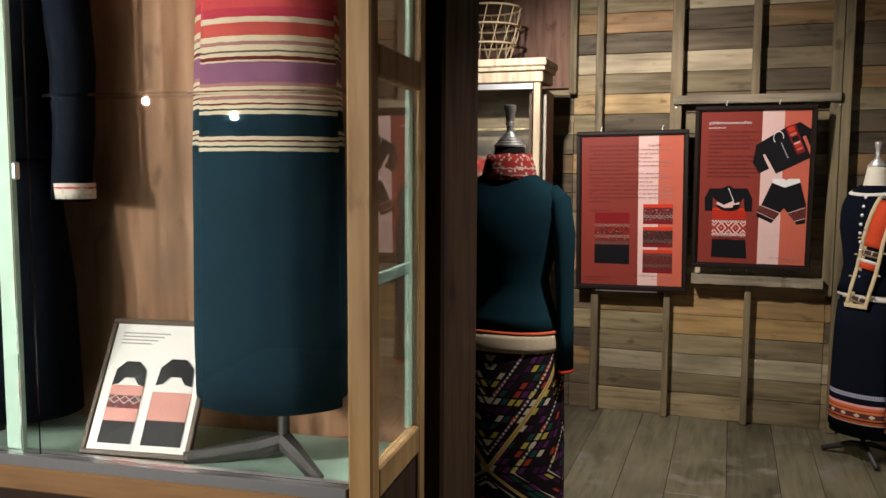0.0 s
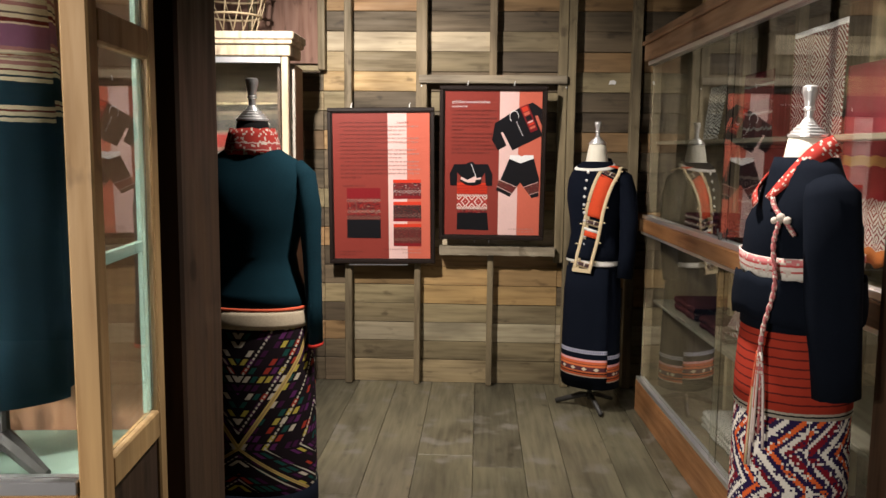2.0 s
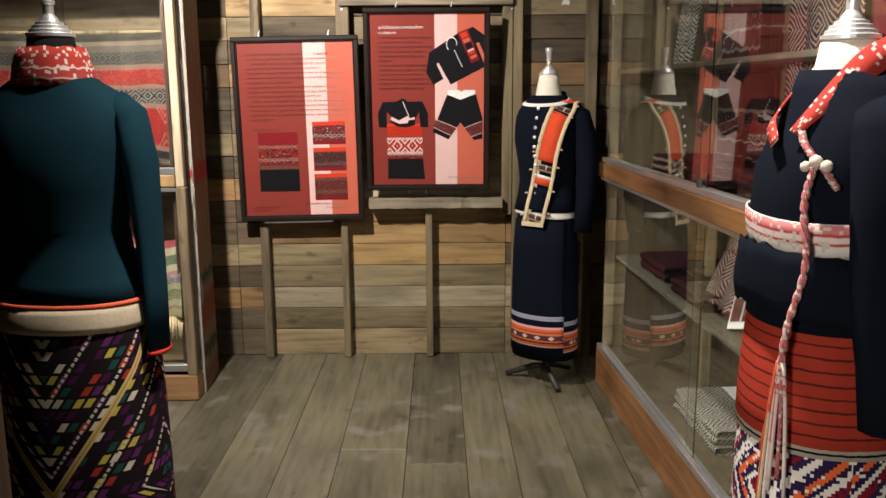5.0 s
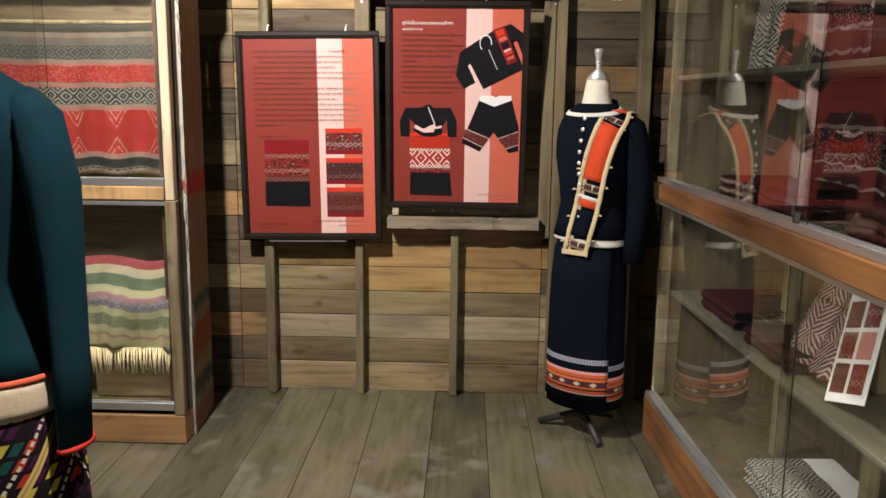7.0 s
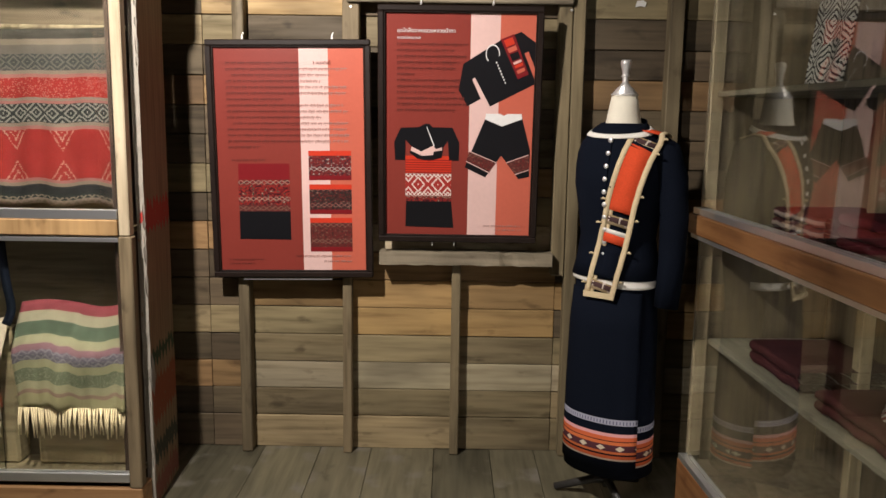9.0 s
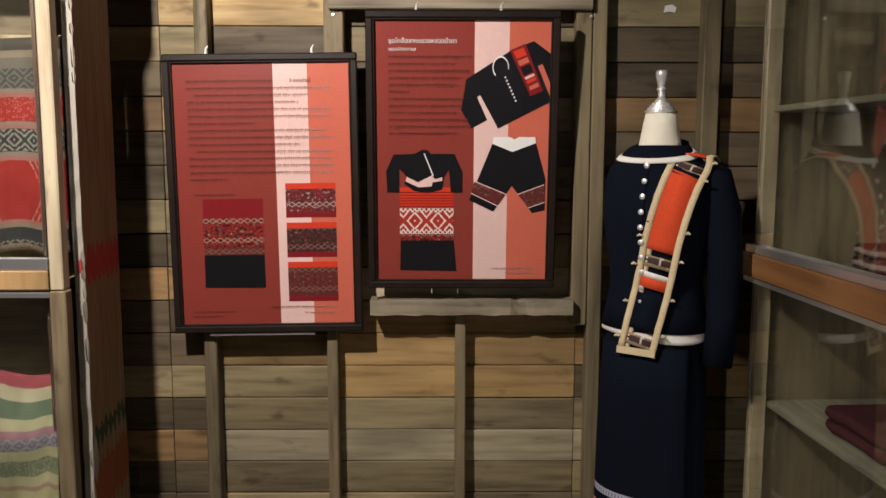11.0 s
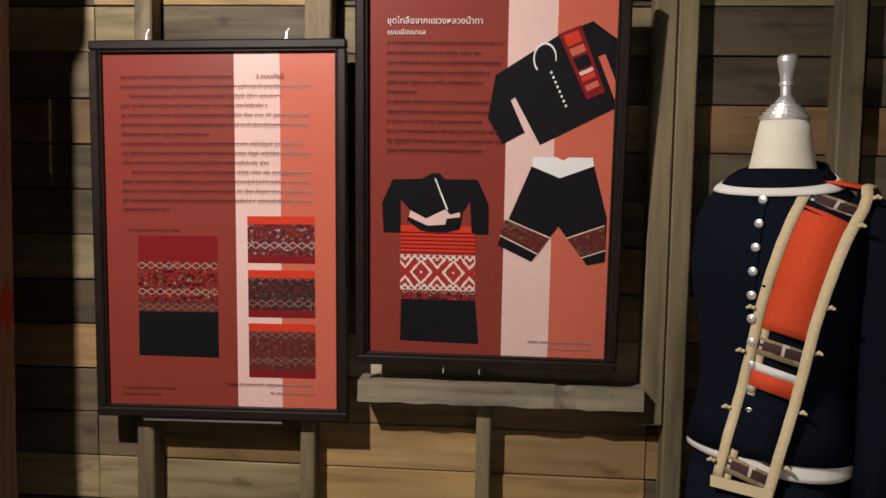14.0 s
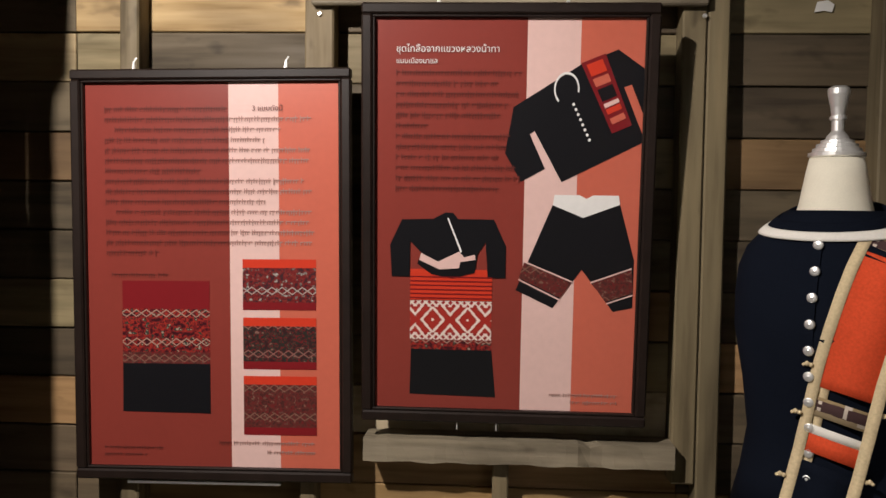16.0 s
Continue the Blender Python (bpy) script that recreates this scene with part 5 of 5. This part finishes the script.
part("cloth", draped(0.39, 0.375, 0, 5), M["blanket"], bl, "", True)
rf = random.Random(4)
fr = []
for k in range(46):
    x = 0.004 + 0.382 * k / 45
    d = rf.uniform(-0.012, 0.012)
    fr.append(tube([(x, -0.082, -0.368), (x + d * 0.5, -0.088, -0.415), (x + d, -0.084 - rf.uniform(0, 0.008), -0.462 - rf.uniform(0, 0.022))], [0.0032, 0.0034, 0.0022], 5))
part("fringe", join(*fr), M["cream_cloth"], bl, "long knotted cream fringe", True)
bl2 = thing("fringed_blanket", TC @ pose(-0.96, 0.15, 0.70), "cream and coral blanket folded in a cabinet", "blanket", "textiles in the cabinets")
part("cloth", draped(0.44, 0.36, 0, 9), M["beige_cloth"], bl2, "", True)
part("hem_band", box(0.0, 0.44, -0.118, -0.108, -0.30, -0.24, 0.003), M["coral"], bl2, "coral hem band")
fr = []
for k in range(40):
    x = 0.004 + 0.43 * k / 39
    d = rf.uniform(-0.012, 0.012)
    fr.append(tube([(x, -0.085, -0.355), (x + d * 0.5, -0.09, -0.385), (x + d, -0.088, -0.41 - rf.uniform(0, 0.02))], [0.0032, 0.0034, 0.0022], 5))
part("fringe", join(*fr), M["cream_cloth"], bl2, "long knotted cream fringe", True)
for nm, x0, x1 in (("a", -0.45, -0.06), ("b", -0.96, -0.52)):
    solid("textile_stand", box(x0, x1, 0.165, 0.255, 0.141, 0.66, 0.01), M["board_grey"], "plain grey wooden block inside a cabinet", "stand", m=TC)
solid("strap", ribbon(smooth_path([(-0.50, 0.10, 1.00), (-0.485, 0.09, 0.86), (-0.47, 0.085, 0.76), (-0.49, 0.08, 0.70)], 5), [Vector((0, -1, 0))] * 16, -0.016, 0.016, 0.003), M["indigo"], "narrow black cloth strap hanging in a cabinet", "strap", smooth=True, m=TC)


# folded cloths and samples in the long cabinet
def folded(w, d, h, layers, seed):
    """A folded stack: soft rounded layers."""
    r = random.Random(seed)
    out = []
    for k in range(layers):
        z0, z1 = h * k / layers, h * (k + 1) / layers - 0.001
        ex = r.uniform(-0.008, 0.008)
        rings = []
        for i in range(9):
            a = -math.pi / 2 + math.pi * i / 8
            y = -math.cos(a) * (z1 - z0) / 2
            z = (z0 + z1) / 2 + math.sin(a) * (z1 - z0) / 2
            rings.append([(ex + w * q / 10, y + 0.004 * math.sin(q * 1.3 + seed + k), z + 0.002 * math.sin(q * 2.1 + seed)) for q in range(11)])
        rings = [[(x, d, z) for x, _, z in rings[0]]] + rings + [[(x, d, z) for x, _, z in rings[-1]]]
        out.append(loft(rings, closed=False, cap=False))
    return join(*out)


# cloth colours darkened, whites down to grey, to carry shade inside the cabinet
WHT_SHADED = (0.1953, 0.1799, 0.1575)
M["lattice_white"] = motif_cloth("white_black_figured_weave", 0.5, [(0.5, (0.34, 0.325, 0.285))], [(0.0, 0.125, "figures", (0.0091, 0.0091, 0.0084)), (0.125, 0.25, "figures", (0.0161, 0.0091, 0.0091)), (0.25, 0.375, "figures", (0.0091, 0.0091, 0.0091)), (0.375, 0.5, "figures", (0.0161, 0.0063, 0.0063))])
M["dark_figured"] = motif_cloth("dark_red_figured_weave", 0.4, [(0.05, (0.0161, 0.0045, 0.0048)), (0.06, (0.026, 0.0085, 0.0085)), (0.01, WHT_SHADED), (0.05, (0.042, 0.014, 0.014)), (0.008, WHT_SHADED), (0.10, (0.024, 0.0075, 0.008)), (0.012, (0.1421, 0.1106, 0.0945)), (0.11, (0.034, 0.0095, 0.0095))], [(0.0, 0.05, "dots", (0.1421, 0.1323, 0.126)), (0.178, 0.278, "dots", (0.126, 0.0945, 0.0882))])
M["pink_rows"] = motif_cloth("pink_red_striped_weave", 0.3, [(0.04, (0.070, 0.018, 0.016)), (0.012, WHT_SHADED), (0.06, (0.095, 0.036, 0.030)), (0.012, WHT_SHADED), (0.05, (0.0378, 0.0049, 0.0063)), (0.06, (0.1323, 0.0315, 0.0287)), (0.012, WHT_SHADED), (0.054, (0.063, 0.0091, 0.0126))], [(0.124, 0.174, "dots", WHT_SHADED)])
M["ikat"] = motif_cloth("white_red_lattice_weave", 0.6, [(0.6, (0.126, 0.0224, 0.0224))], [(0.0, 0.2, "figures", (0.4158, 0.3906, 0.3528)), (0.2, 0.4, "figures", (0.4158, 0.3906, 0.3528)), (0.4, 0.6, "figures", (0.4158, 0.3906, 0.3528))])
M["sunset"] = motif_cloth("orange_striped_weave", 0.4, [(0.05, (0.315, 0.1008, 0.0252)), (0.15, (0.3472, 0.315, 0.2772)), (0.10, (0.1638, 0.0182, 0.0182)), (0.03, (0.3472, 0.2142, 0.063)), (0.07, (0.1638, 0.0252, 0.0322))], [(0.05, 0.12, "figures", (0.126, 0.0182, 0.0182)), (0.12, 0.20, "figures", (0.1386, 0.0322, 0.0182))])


def cab_cloth(u, dep, z, w, h, mat, label, seed, lean=0.0, turn=0.0):
    return solid("hanging_textile", hang_cloth(w, h, 2, 0.008, 0.004, seed, 30, 16), M[mat], label, "textile", "textiles in the cabinets", smooth=True, m=CAB @ pose(u, dep, z, lean, 0, turn))


def cab_stack(u, dep, z, w, d, h, layers, mat, label, seed):
    return solid("folded_textile", folded(w, d, h, layers, seed), M[mat], label, "textile", "textiles in the cabinets", smooth=True, m=CAB @ pose(u, dep, z))


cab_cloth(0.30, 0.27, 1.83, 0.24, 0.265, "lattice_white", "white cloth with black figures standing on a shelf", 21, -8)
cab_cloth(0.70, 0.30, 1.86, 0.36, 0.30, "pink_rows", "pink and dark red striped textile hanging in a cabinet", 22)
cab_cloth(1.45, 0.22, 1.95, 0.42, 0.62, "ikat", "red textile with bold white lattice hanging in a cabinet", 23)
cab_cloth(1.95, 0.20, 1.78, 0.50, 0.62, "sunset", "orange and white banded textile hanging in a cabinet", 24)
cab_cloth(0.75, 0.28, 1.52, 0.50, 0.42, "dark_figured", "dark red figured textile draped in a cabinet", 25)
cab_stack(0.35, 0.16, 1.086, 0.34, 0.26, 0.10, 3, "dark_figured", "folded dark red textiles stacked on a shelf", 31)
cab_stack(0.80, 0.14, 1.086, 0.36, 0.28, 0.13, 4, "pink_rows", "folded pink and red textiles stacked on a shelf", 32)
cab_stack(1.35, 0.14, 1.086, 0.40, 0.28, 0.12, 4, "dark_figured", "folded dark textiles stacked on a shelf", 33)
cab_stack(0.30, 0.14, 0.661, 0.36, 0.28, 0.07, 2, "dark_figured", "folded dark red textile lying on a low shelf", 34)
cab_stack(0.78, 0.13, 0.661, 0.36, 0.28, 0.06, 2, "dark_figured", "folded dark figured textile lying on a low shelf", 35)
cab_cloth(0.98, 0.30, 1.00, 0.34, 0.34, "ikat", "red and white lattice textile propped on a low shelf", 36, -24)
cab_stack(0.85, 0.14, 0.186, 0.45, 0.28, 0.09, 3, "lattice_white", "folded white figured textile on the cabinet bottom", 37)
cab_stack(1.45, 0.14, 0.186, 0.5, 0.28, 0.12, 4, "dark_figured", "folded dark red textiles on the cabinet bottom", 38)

# printed boards leaning in the cases
M["paper"] = plain("white_paper_board", (0.74, 0.73, 0.70), 0.5, tint=0.03)
M["print_grey"] = plain("print_grey", (0.30, 0.29, 0.29), 0.5)
M["print_rose"] = plain("print_rose", (0.50, 0.21, 0.17), 0.5)


def info_board(m, w, h, label, pictures, border):
    b = thing("info_board", m, label, "info board", "printed boards")
    if border:
        for x0, x1, z0, z1 in ((-0.012, w + 0.012, -0.012, 0), (-0.012, w + 0.012, h, h + 0.012), (-0.012, 0, 0, h), (w, w + 0.012, 0, h)):
            part("frame_rail", box(x0, x1, -0.004, 0.010, z0, z1, 0.002), M["frame_brown"], b)
    part("sheet", box(0, w, 0, 0.006, 0, h, 0.001), M["paper"], b, "white printed sheet")
    for x0, x1, z0, z1, mat in pictures:
        ob = part("picture", flat([(x0 * w, z0 * h), (x1 * w, z0 * h), (x1 * w, z1 * h), (x0 * w, z1 * h)]), M[mat], b)
        ob.location = (0, -0.0016, 0)
    return b


M["frame_brown"] = plain("brown_frame", (0.07, 0.045, 0.028), 0.5)
board = info_board(SHOW @ pose(-0.70, 0.10, 0.866, -30, 0, 4), 0.235, 0.285, "white sheet with costume pictures in a brown frame, leaning", [(0.10, 0.44, 0.05, 0.22, "print_black"), (0.10, 0.44, 0.22, 0.32, "print_rose"), (0.10, 0.44, 0.32, 0.42, "fig_b"), (0.10, 0.44, 0.42, 0.50, "print_rose"),
                   (0.54, 0.94, 0.05, 0.24, "print_black"), (0.54, 0.94, 0.24, 0.46, "print_rose")], True)
for cx, cz, s in ((0.27, 0.56, 0.5), (0.74, 0.58, 0.55)):
    o = part("picture", flat([(0.235 * (cx + s * 0.34 * x), 0.285 * (cz + s * 0.26 * z)) for x, z in ((-1, -0.5), (-0.9, 0.5), (-0.4, 1), (0.4, 1), (0.9, 0.5), (1, -0.5), (0.6, -0.4), (0.3, 0.0), (-0.3, 0.0), (-0.6, -0.4))]), M["print_black"], board)
    o.location = (0, -0.0022, 0)
for k in range(4):
    ob = part("writing", box(0.02, 0.02 + 0.235 * (0.5 - 0.06 * k), -0.001, 0.0, 0.262 - 0.008 * k, 0.265 - 0.008 * k, 0), M["print_grey"], board)
info_board(CAB @ pose(1.34, 0.125, 0.664, -20, -16, 6), 0.17, 0.31, "white board with six small textile pictures, leaning", [(0.08, 0.46, 0.08, 0.34, "fig_d"), (0.54, 0.92, 0.08, 0.34, "fig_a"), (0.08, 0.46, 0.38, 0.62, "fig_a"), (0.54, 0.92, 0.38, 0.62, "print_rose"), (0.08, 0.46, 0.66, 0.90, "fig_d"), (0.54, 0.92, 0.66, 0.90, "fig_b")], False)


# ---- the painted board beside the textile cabinet ----
def painted_wood():
    """Bare brown board with a red toothed band, green and orange paint lower down."""
    m, t, bs = nodes("painted_board")
    tc = t.nodes.new("ShaderNodeTexCoord")
    sp = t.nodes.new("ShaderNodeSeparateXYZ")
    t.links.new(tc.outputs["Object"], sp.inputs[0])
    x, z = sp.outputs[0], sp.outputs[2]
    grain = noise_of(t, 3.0, (14, 14, 1.0), 6.0)
    c = ramp(t, grain, [(0.3, (0.17, 0.112, 0.062)), (0.7, (0.29, 0.205, 0.122))])
    rag = math_node(t, "MULTIPLY", math_node(t, "SUBTRACT", noise_of(t, 26, (1, 1, 0.3), 4.0), 0.5), 0.10)
    zz = math_node(t, "ADD", z, rag)
    teeth = math_node(t, "MULTIPLY", math_node(t, "PINGPONG", x, 0.022), 1.6)
    for lo, hi, col in ((1.02, 1.155, (0.38, 0.030, 0.020)), (0.52, 0.60, (0.012, 0.048, 0.021)), (0.30, 0.50, (0.252, 0.06, 0.021)), (0.14, 0.25, (0.03, 0.042, 0.03)), (0.0, 0.12, (0.216, 0.072, 0.048))):
        on = math_node(t, "MULTIPLY", math_node(t, "GREATER_THAN", math_node(t, "SUBTRACT", zz, teeth), lo), math_node(t, "LESS_THAN", math_node(t, "ADD", zz, teeth), hi))
        flake = math_node(t, "GREATER_THAN", noise_of(t, 45, (1, 1, 1), 4.0), 0.36)
        c = mix(t, math_node(t, "MULTIPLY", on, flake), c, col)
    white_on = math_node(t, "LESS_THAN", math_node(t, "ADD", x, math_node(t, "MULTIPLY", rag, 0.45)), 0.006)
    c = mix(t, white_on, c, (0.312, 0.282, 0.234))
    t.links.new(c, bs.inputs["Base Color"])
    bs.inputs["Roughness"].default_value = 0.8
    bump(t, bs, grain, 0.4, 0.003)
    return m


M["painted"] = painted_wood()
M["plaster"] = plain("flaking_white_ground", (0.336, 0.306, 0.258), 0.85, tint=0.2)
pb = thing("painted_board", pose(0.168, 4.125, 0, 0, 0, 95), "tall brown board with flaking red, green and orange paint", "board")
rb = random.Random(12)
rings = []
for k in range(45):
    z = 1.96 * k / 44
    e, g = rb.uniform(-0.004, 0.003), rb.uniform(-0.003, 0.003)
    lo = 0.02 if z < 0.5 else 0.0
    rings.append([(e - 0.3 * lo, 0, z), (0.340 + g + 0.4 * lo, 0.0, z), (0.340 + g, 0.028, z), (e, 0.028, z)])
part("plank", loft(rings), M["painted"], pb)
for k in range(26):
    z = rb.choice((rb.uniform(0.05, 0.5), rb.uniform(0.75, 1.1), rb.uniform(1.45, 1.93)))
    h, w = rb.uniform(0.02, 0.09), rb.uniform(0.006, 0.018)
    bm = bmesh.new()
    q = [(-w * rb.uniform(0.5, 1), 0.004, z + h * 0.2), (0.002, 0.0, z), (0.004, -0.002, z + h * 0.5), (0.001, 0.0, z + h), (-w * rb.uniform(0.2, 0.9), 0.006, z + h * 0.8)]
    f = bm.faces.new([bm.verts.new(p) for p in q])
    bmesh.ops.solidify(bm, geom=bm.faces[:], thickness=0.003)
    part("paint_flake", bm, M["plaster"], pb, "flake of white ground")
bm = bmesh.new()
bm.faces.new([bm.verts.new(p) for p in ((-0.012, -0.006, 0.46), (0.0, -0.008, 0.43), (0.022, -0.010, 0.50), (0.012, -0.008, 0.56), (0.0, -0.004, 0.60), (-0.006, -0.004, 0.55))])
bmesh.ops.solidify(bm, geom=bm.faces[:], thickness=0.003)
part("paint_flake", bm, M["plaster"], pb, "large flake of white ground")

# rattan hoops and baskets on top of the textile cabinet
M["rattan"] = plain("pale_rattan", (0.46, 0.36, 0.22), 0.6)
bk = thing("rattan_basket", pose(-0.21, 4.26, 2.118) @ Matrix.Scale(1.3, 4), "open pale rattan basket on top of a cabinet", "basket")
for z, r in ((0.012, 0.09), (0.09, 0.12), (0.17, 0.14), (0.25, 0.145)):
    part("hoop", tube([(r * math.cos(a * 0.2618), r * math.sin(a * 0.2618), z) for a in range(25)], 0.005, 6), M["rattan"], bk, "", True)
for k in range(14):
    a = k * 0.4488
    part("stake", tube([(0.09 * math.cos(a), 0.09 * math.sin(a), 0.005), (0.13 * math.cos(a + 0.25), 0.13 * math.sin(a + 0.25), 0.13), (0.145 * math.cos(a + 0.45), 0.145 * math.sin(a + 0.45), 0.25)], 0.003, 5), M["rattan"], bk, "", True)

# loom parts stored on the long cabinet
M["loom"] = wood("loom_wood", (0.30, 0.19, 0.08), (0.56, 0.40, 0.20), "z", vary=0.1)
lm = thing("loom_frame", CAB @ pose(0.62, 0.14, 2.136, 0, 0, 6), "yellowish wooden loom frame lying on the cabinet", "loom frame")
for x in (0.0, 0.42):
    part("side_bar", box(x, x + 0.035, 0.0, 0.03, 0.0, 0.34, 0.003), M["loom"], lm)
for z in (0.02, 0.16, 0.29):
    part("cross_bar", box(0.036, 0.419, 0.004, 0.026, z, z + 0.03, 0.003), M["loom"], lm)
for k in range(12):
    part("peg", tube([(0.06 + 0.03 * k, 0.015, 0.19), (0.06 + 0.03 * k, 0.015, 0.29)], 0.004, 6), M["loom"], lm)
solid("wooden_beam", join(box(0.0, 0.05, 0.0, 0.04, 0.0, 0.5, 0.004)), M["loom"], "short yellowish wooden beam leaning on the cabinet top", "beam", m=CAB @ pose(0.52, 0.12, 2.140, 0, 24, 0))
# a scrap of paper and an electric cord clip on the boards
solid("paper_scrap", flat([(0, 0), (0.022, 0.004), (0.04, 0.0), (0.045, 0.018), (0.03, 0.028), (0.006, 0.024)], 0.002), M["paper"], "torn scrap of pale paper stuck to the boards", "paper", m=pose(1.985, 4.712, 1.905))
for nx, nz in ((0.835, 1.885), (1.30, 1.91), (1.72, 1.882), (1.50, 1.912)):
    b = bmesh.new()
    bmesh.ops.create_cone(b, cap_ends=True, segments=10, radius1=0.006, radius2=0.004, depth=0.004, matrix=pose(0, 0, 0, 90, 0, 0))
    solid("nail_head", b, M["chrome"], "bright nail head in the wooden frame", "nail", "nails", m=pose(nx, 4.638 if 0.84 < nx < 1.69 else 4.65, nz))


# ---- pieces of the floor and of the far wall ----
def plank_mesh(name, sx, sy, sz, bevel, material):
    return mesh_of(name, box(0, sx, 0, sy, -sz, 0, bevel), material)


rng = random.Random(5)
x = LEFT
while x < RIGHT - 0.02:
    w = min(rng.uniform(0.19, 0.29), RIGHT - x)
    y = BACK
    while y < WALL:
        ln = rng.uniform(2.2, 3.6)
        y1 = min(y + ln, WALL + 0.03)
        if WALL - y1 < 0.8:
            y1 = WALL + 0.03
        ob = new("floor_plank", plank_mesh("floor_plank", w - 0.0022, y1 - y - 0.002, 0.03, 0.0012, M["floor"]))
        ob.parent = floor_ob
        ob.location = (x, y, rng.uniform(-0.003, 0.0))
        y = y1
    x += w

ROWS_Z = [0.0, 0.150, 0.272, 0.394, 0.516, 0.638, 0.760] + [round(0.882 + 0.122 * k, 3) for k in range(18)]
BAYS = [LEFT, -1.12, -0.66, -0.215, 0.215, 0.388, 0.825, 1.273, 1.700, 2.145, 2.605, 3.045, RIGHT]
KINDS = {0: "grey", 1: "grey", 2: "pale", 3: "grey", 4: "orange", 5: "orange", 6: "brown", 7: "pale", 8: "grey", 9: "grey", 10: "grey", 11: "dark", 12: "grey", 13: "dark", 14: "grey", 15: "yellow",
         16: "grey", 17: "pale", 18: "dark", 19: "brown", 20: "pale", 21: "grey", 22: "brown", 23: "grey"}
for r, (z0, z1) in enumerate(zip(ROWS_Z, ROWS_Z[1:] + [TOP])):
    for b, (x0, x1) in enumerate(zip(BAYS, BAYS[1:])):
        if z0 >= TOP or z1 - z0 < 0.01:
            continue
        kind = KINDS.get(r, "grey")
        if kind == "yellow" and b not in (4, 5):
            kind = "dark" if b < 8 else "grey"
        elif b in (8, 9) and 5 < r < 19:
            kind = "dark" if r % 4 else "brown"
        elif b in (2, 3, 4) and r < 15:
            kind = ("dark", "dark", "brown", "dark", "grey")[r % 5]
        elif rng.random() < 0.22:
            kind = rng.choice(("grey", "brown", "dark", "grey"))
        bm = box(0, x1 - x0 - 0.002, 0, 0.024, 0, min(z1, TOP) - z0 - rng.uniform(0.002, 0.005), 0.002)
        ob = new("wall_board", mesh_of("wall_board", bm, M["board_" + kind]))
        ob.parent = wall_n
        ob.matrix_local = pose(x0 + 0.001, WALL + rng.uniform(-0.002, 0.006), z0, rng.uniform(0.2, 1.6), 0, 0)
